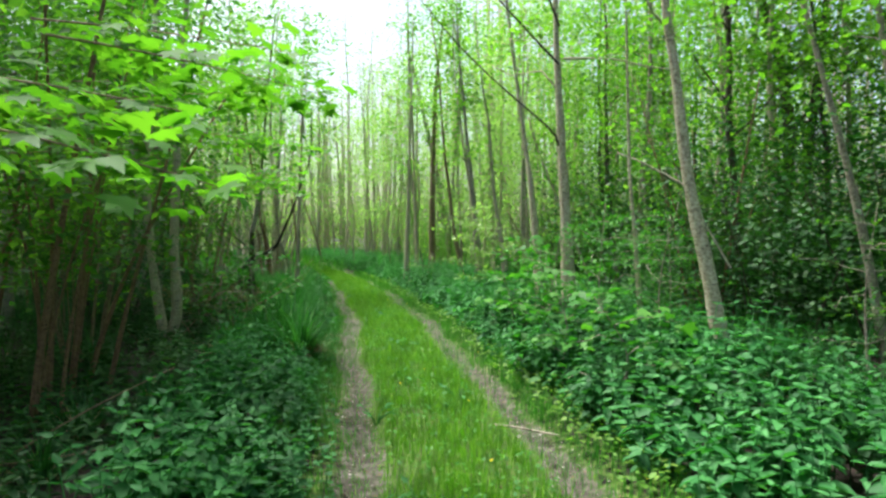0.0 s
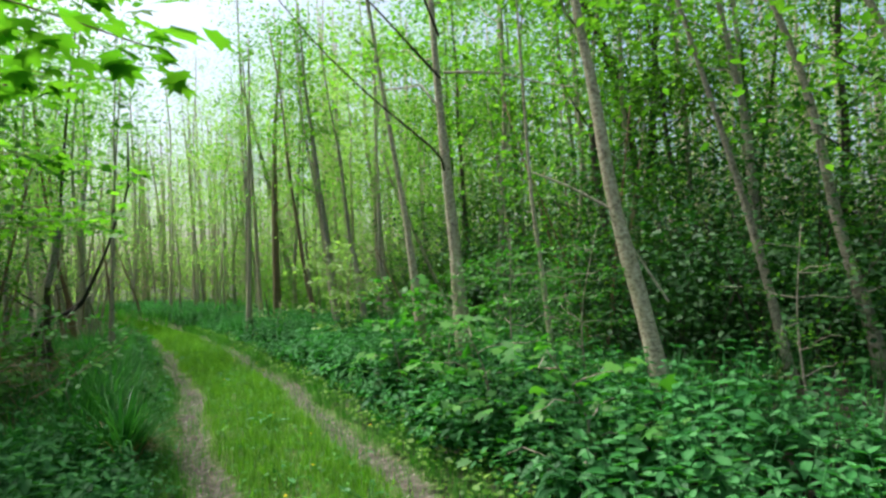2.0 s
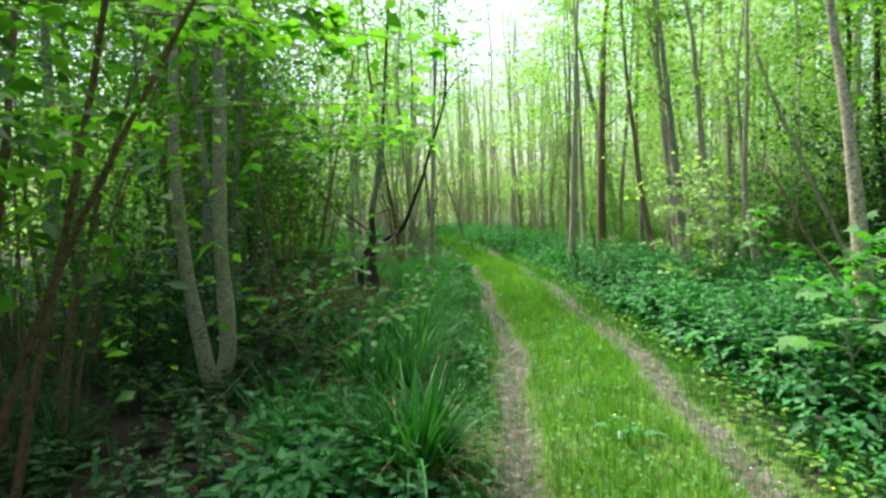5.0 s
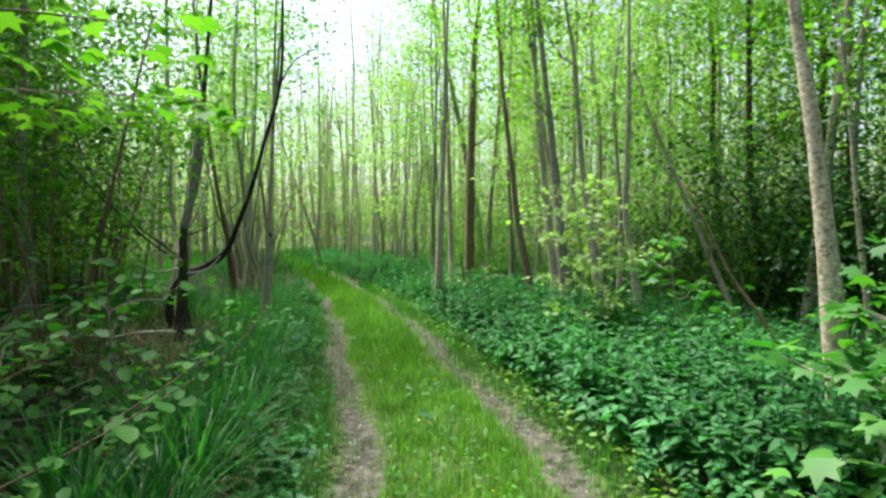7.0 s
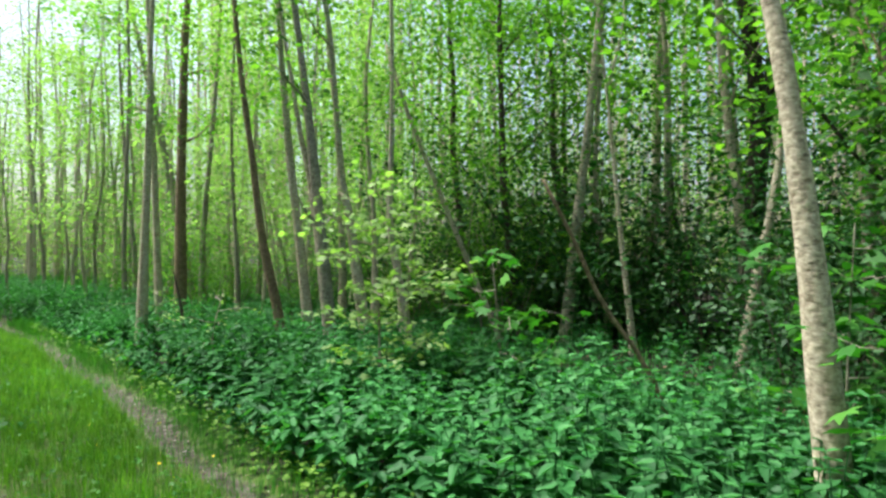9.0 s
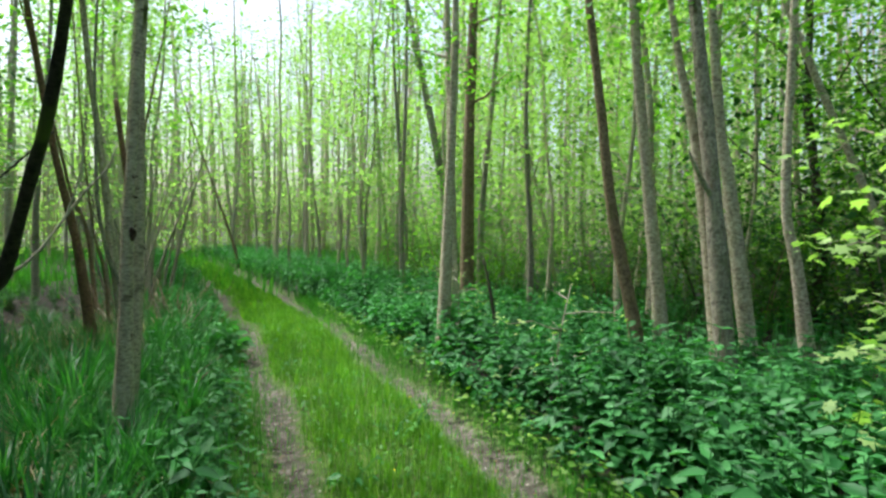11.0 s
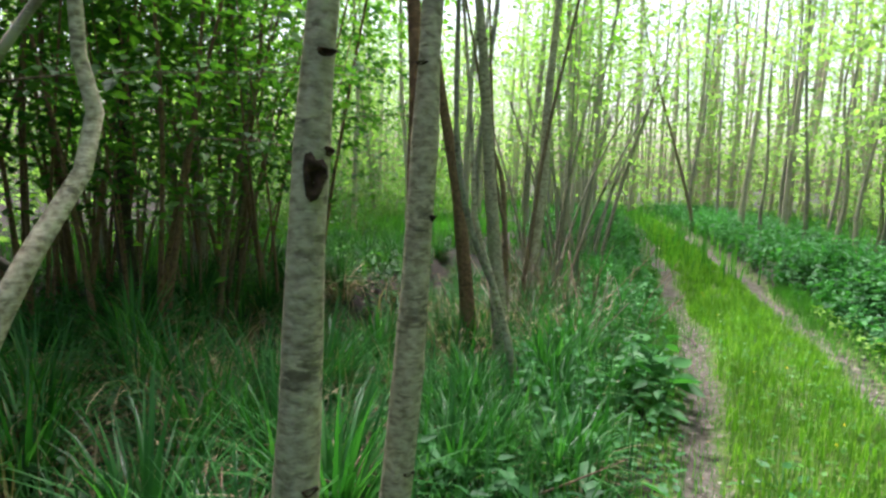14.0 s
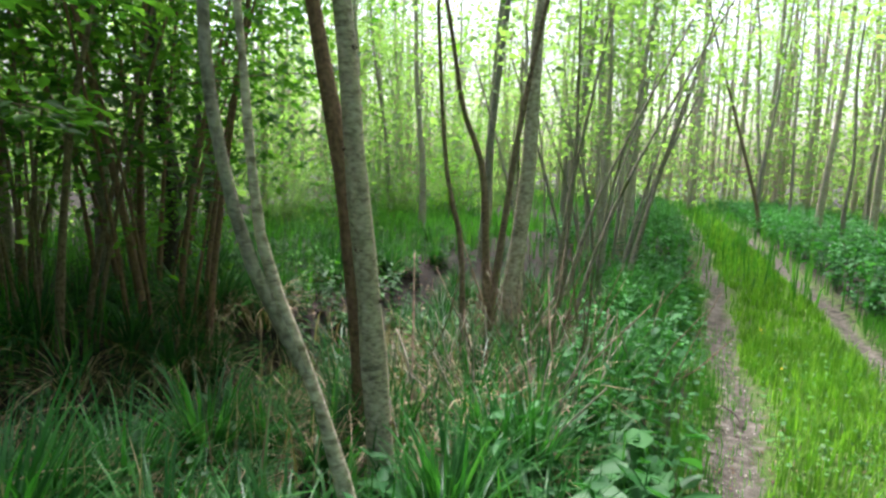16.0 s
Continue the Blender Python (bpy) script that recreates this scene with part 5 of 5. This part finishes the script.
# ---- leafy boughs and saplings close to the track ----
def spray(name, label, start, tip, leaves, size, mat=MAPLE_LEAF, shape=LOBED, width=0.35, seed=1, droop=0.1, bark=BROWN_BARK, rad=0.009, category="branch"):
    """A bough reaching out from the coppice with its leaves spread flat."""
    q = np.random.default_rng(seed)
    a, b = np.array(start, float), np.array(tip, float)
    rt = root(name, Matrix.Translation(a), label, category)
    s = np.linspace(0, 1, 7)[:, None]
    line = (b - a) * s - np.array([0, 0, droop]) * (s * s - s)
    part("twig", mesh_from("twig", *tube(line, np.linspace(rad, rad * .3, 7), 5, .08, seed), bark), rt)
    k = q.uniform(0.15, 1.05, leaves)
    side = np.cross(b - a, (0, 0, 1.0))
    side /= np.linalg.norm(side)
    sg = np.where(q.random(leaves) < .5, -1, 1)
    loc = (b - a) * k[:, None] + side * (sg * q.uniform(0.02, width, leaves) * (1.1 - 0.6 * k))[:, None] + np.array([0, 0, 1.0]) * q.normal(0, 0.06, leaves)[:, None]
    fwd = side * sg[:, None] + (b - a) / np.linalg.norm(b - a) * q.uniform(0, 1.0, leaves)[:, None] + np.array([0, 0, 1.0]) * q.normal(-0.25, .2, leaves)[:, None]
    up = np.stack([q.normal(0, .3, leaves), q.normal(0, .3, leaves), np.ones(leaves)], 1)
    part("leaves", mesh_from("leaves", *stamp(shape, frames(fwd, up), size * q.uniform(.65, 1.25, (leaves, 1)), loc), mat), rt)
    return rt


BOUGHS = [((-1.9, 2.0, 2.05), (-0.75, 2.45, 1.78), 26, .12), ((-2.2, 2.3, 2.25), (-1.0, 2.7, 2.12), 26, .12), ((-2.2, 3.6, 2.75), (-0.75, 4.3, 2.55), 38, .13), ((-2.5, 3.9, 2.95), (-1.05, 4.7, 2.95), 40, .13),
          ((-3.3, 5.2, 2.7), (-1.75, 5.9, 2.95), 46, .12), ((-3.6, 6.0, 3.1), (-1.6, 6.9, 3.25), 50, .12), ((-4.0, 7.2, 2.9), (-2.3, 7.5, 2.75), 44, .12), ((-3.8, 7.8, 3.0), (-1.75, 8.5, 2.75), 46, .12),
          ((-3.9, 8.6, 2.5), (-2.1, 9.0, 2.45), 36, .11), ((-4.0, 9.3, 2.3), (-2.4, 9.9, 2.35), 36, .11), ((-4.2, 5.4, 2.3), (-2.8, 6.2, 2.45), 44, .11), ((-4.6, 6.6, 2.2), (-3.2, 7.0, 2.2), 40, .11),
          ((-4.0, 4.2, 2.4), (-2.6, 4.9, 2.5), 50, .11), ((-3.4, 3.2, 2.2), (-2.1, 3.7, 2.4), 50, .11), ((-4.3, 12.0, 2.6), (-3.2, 12.6, 2.75), 40, .1), ((-4.6, 11.0, 2.5), (-3.4, 11.4, 2.6), 40, .1)]
for k, (a, b, n, s) in enumerate(BOUGHS):
    spray("leafy_bough", "sycamore bough with bright translucent lobed leaves", a, b, int(n * 2.2), s, seed=100 + k, width=0.6)
# these boughs take the shaded leaf colour to look dim over the ditch
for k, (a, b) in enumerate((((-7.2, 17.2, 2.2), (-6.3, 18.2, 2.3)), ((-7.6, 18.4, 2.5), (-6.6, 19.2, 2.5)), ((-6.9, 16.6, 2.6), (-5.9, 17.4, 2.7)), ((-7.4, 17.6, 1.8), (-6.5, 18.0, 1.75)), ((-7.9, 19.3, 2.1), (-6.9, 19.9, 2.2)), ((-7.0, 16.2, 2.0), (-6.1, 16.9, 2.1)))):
    spray("leafy_bough", "hazel bough over the ditch in a shaded green", a, b, 110, .10, SHADE_LEAF, OVATE, 0.75, 160 + k)
LOW = [((-3.0, 8.9, .5), (-2.2, 9.2, .95), 26, .13), ((-3.2, 9.6, .4), (-2.3, 9.8, 1.0), 26, .12), ((-3.4, 10.2, .4), (-2.6, 10.6, 1.05), 26, .12), ((-3.7, 9.2, .6), (-3.0, 9.7, 1.1), 24, .11), ((-3.0, 10.9, .4), (-2.6, 11.4, 1.0), 22, .11)]
for k, (a, b, n, s) in enumerate(LOW):
    spray("bramble_shoot", "low shoot with broad pale green leaves", a, b, n + 14, s * 0.8, VERGE, ROUND, 0.4, 140 + k, -0.1, category="shrub")


def sapling(label, x, y, height, boughs, leaves, size, mat, shape, seed, name="sapling"):
    """A young tree with tiers of spread leaves."""
    q = np.random.default_rng(seed)
    gz = float(land(x, y))
    rt = root(name, Matrix.Translation((x, y, gz)), label, "sapling")
    line = smooth_line([(0, 0, -.05), (q.normal(0, .05), q.normal(0, .05), height / 2), (q.normal(0, .1), q.normal(0, .1), height)], 9)
    part("trunk", mesh_from("trunk", *tube(line, np.linspace(.014, .004, 9), 6, .08, seed), GREY_BARK), rt)
    pts = []
    for k in range(boughs):
        b = bough(line[2 + k * 6 // boughs], k * 2.4 + q.normal(0, .3), q.uniform(.35, .75), q.uniform(.05, .3), q, .1)
        part("limb", mesh_from("limb", *tube(b, np.linspace(.007, .002, 5), 5, .08, seed + k), GREY_BARK), rt)
        pts += list(b[1:])
    part("leaves", mesh_from("leaves", *leaf_cloud(pts + [line[-1]], [0.22], leaves, size, shape, q, 0.35, 0.35), mat), rt)



# low leafy shoots, ferns and docks on the ditch side
for k in range(74):
    yy = rr.uniform(15.5, 22)
    xx = float(path_x(yy)) + rr.uniform(-7.0, -2.2)
    zz = float(land(xx, yy))
    a = rr.uniform(0, 6.28)
    spray("bramble_shoot", "low bramble shoot with light green leaves", (xx, yy, zz), (xx + .55 * math.cos(a), yy + .55 * math.sin(a), zz + rr.uniform(.2, .42)), 24, .085, VERGE, OVATE, 0.26, 300 + k, -0.12, rad=.004, category="shrub")


def fern(label, x, y, fronds, length, seed):
    """Arching fronds, each with a double row of narrow leaflets."""
    q = np.random.default_rng(seed)
    rt = root("fern", Matrix.Translation((x, y, float(land(x, y)))), label, "fern")
    for k in range(fronds):
        a = 2 * math.pi * (k + q.uniform(-.3, .3)) / fronds
        s = np.linspace(0, 1, 15)
        reach = length * q.uniform(.75, 1.1)
        line = np.stack([math.cos(a) * reach * .75 * s, math.sin(a) * reach * .75 * s, reach * (0.9 * s - 0.55 * s * s)], 1)
        t = np.gradient(line, axis=0)
        side = np.cross(t, (0, 0, 1.0))
        side /= np.linalg.norm(side, axis=1, keepdims=True)
        chunks = [tube(line, np.linspace(.004, .001, 15), 4, 0, 1)]
        for sg in (-1, 1):
            up = np.cross(sg * side, t) * sg
            chunks.append(stamp(OVATE, frames(sg * side[2:] + 0.35 * t[2:] / np.linalg.norm(t[2:], axis=1, keepdims=True), -up[2:] * np.sign(-up[2:, 2:])), np.stack([0.07 + 0 * s[2:], 0.17 * (1.03 - s[2:]) ** .7, 0.1 + 0 * s[2:]], 1) * length / .55, line[2:]))
        part("frond", mesh_from("frond", *join(chunks), VERGE), rt)


fern("small light green fern beside an alder trunk", -5.12, 18.98, 7, 0.5, 401)
fern("small green fern on the ditch bank", -5.75, 18.6, 6, 0.4, 402)
fern("small green fern among the sedge", -4.75, 17.75, 5, 0.36, 403)


def dock(x, y, n, size, seed):
    """A rosette of large soft leaves on stalks."""
    q = np.random.default_rng(seed)
    rt = root("dock_plant", Matrix.Translation((x, y, float(land(x, y)))), "clump of broad pale green leaves beside the rut" if size > .1 else "small plantain rosette in the grass strip", "herb", "dock plants" if size > .1 else "plantain rosettes")
    a, h = q.uniform(0, 6.28, n), q.uniform(.08, .5, n) * size / .2
    loc = np.stack([.12 * np.cos(a) + q.normal(0, .05, n), .12 * np.sin(a) + q.normal(0, .05, n), h], 1)
    rot = frames(np.stack([np.cos(a), np.sin(a), q.normal(0, .35, n)], 1), np.stack([q.normal(0, .25, n), q.normal(0, .25, n), np.ones(n)], 1))
    part("leaves", mesh_from("leaves", *stamp(POINTED, rot, np.stack([1.25 * size * q.uniform(.7, 1.2, n)] * 2 + [np.full(n, size)], 1) * q.uniform(.6, 1.2, (n, 1)), loc), DOCK), rt)
    part("stem", mesh_from("stem", *join([tube(np.array([(0, 0, -.02), (p[0] * .4, p[1] * .4, p[2] * .6), tuple(p)]), (.005, .004, .003), 4, 0, 1) for p in loc]), DOCK), rt)


for k, (x, y, n, size) in enumerate(((-4.22, 19.35, 20, .16), (-4.35, 19.65, 18, .15), (-4.12, 19.0, 14, .13), (-4.5, 20.1, 16, .13), (-3.62, 15.55, 16, .15), (-3.45, 15.15, 14, .14), (-3.75, 16.3, 12, .13), (-4.0, 17.6, 12, .12), (-3.85, 16.9, 12, .13))):
    dock(x, y, n, size, 420 + k)
for k in range(16):
    yy = rr.uniform(2.5, 22)
    dock(float(path_x(yy)) + rr.choice((-0.42, 0.0, 0.36)) + rr.normal(0, .1), yy, 9, rr.uniform(.05, .085), 440 + k)

sapling("maple sapling with tiers of broad blue-green leaves", 1.55, 5.6, 1.05, 7, 150, .11, VERGE, LOBED, 201)
sapling("maple sapling with broad green leaves", 1.25, 6.9, 1.15, 7, 150, .11, VERGE, LOBED, 202)
sapling("hawthorn shrub with fine light leaves", 1.9, 7.7, 1.95, 13, 900, .055, VERGE, OVATE, 203)
sapling("hawthorn shrub with fine light leaves", 1.35, 8.4, 1.75, 12, 820, .055, VERGE, OVATE, 204)
sapling("hawthorn shrub with fine pale leaves", 2.5, 7.2, 1.9, 13, 900, .055, VERGE, OVATE, 205)
sapling("maple sapling with tiers of light green leaves", 1.30, 9.6, 1.45, 8, 120, .13, VERGE, LOBED, 206)
sapling("maple sapling over the nettles", 1.55, 10.2, 1.3, 8, 120, .13, VERGE, LOBED, 207)
sapling("maple sapling with broad light leaves", 0.95, 9.3, 1.0, 7, 90, .13, VERGE, LOBED, 208)
sapling("shrub with pale yellow-green spring leaves", 0.50, 14.2, 2.35, 15, 620, .068, PALE_LEAF, LOBED, 209)
sapling("shrub with pale yellow-green spring leaves", 0.95, 14.5, 1.7, 10, 380, .066, PALE_LEAF, LOBED, 210)
sapling("maple sapling with broad leaves", 1.5, 13.6, 1.5, 8, 130, .13, VERGE, LOBED, 211)
sapling("leafy sapling at the nettle edge", -0.7, 17.0, 1.1, 7, 110, .055, PALE_LEAF, OVATE, 212)
sapling("leafy sapling at the nettle edge", -1.3, 19.9, 1.2, 8, 110, .055, PALE_LEAF, OVATE, 213)
sapling("maple sapling by the trunks", 2.9, 11.4, 1.8, 9, 160, .13, VERGE, LOBED, 214)
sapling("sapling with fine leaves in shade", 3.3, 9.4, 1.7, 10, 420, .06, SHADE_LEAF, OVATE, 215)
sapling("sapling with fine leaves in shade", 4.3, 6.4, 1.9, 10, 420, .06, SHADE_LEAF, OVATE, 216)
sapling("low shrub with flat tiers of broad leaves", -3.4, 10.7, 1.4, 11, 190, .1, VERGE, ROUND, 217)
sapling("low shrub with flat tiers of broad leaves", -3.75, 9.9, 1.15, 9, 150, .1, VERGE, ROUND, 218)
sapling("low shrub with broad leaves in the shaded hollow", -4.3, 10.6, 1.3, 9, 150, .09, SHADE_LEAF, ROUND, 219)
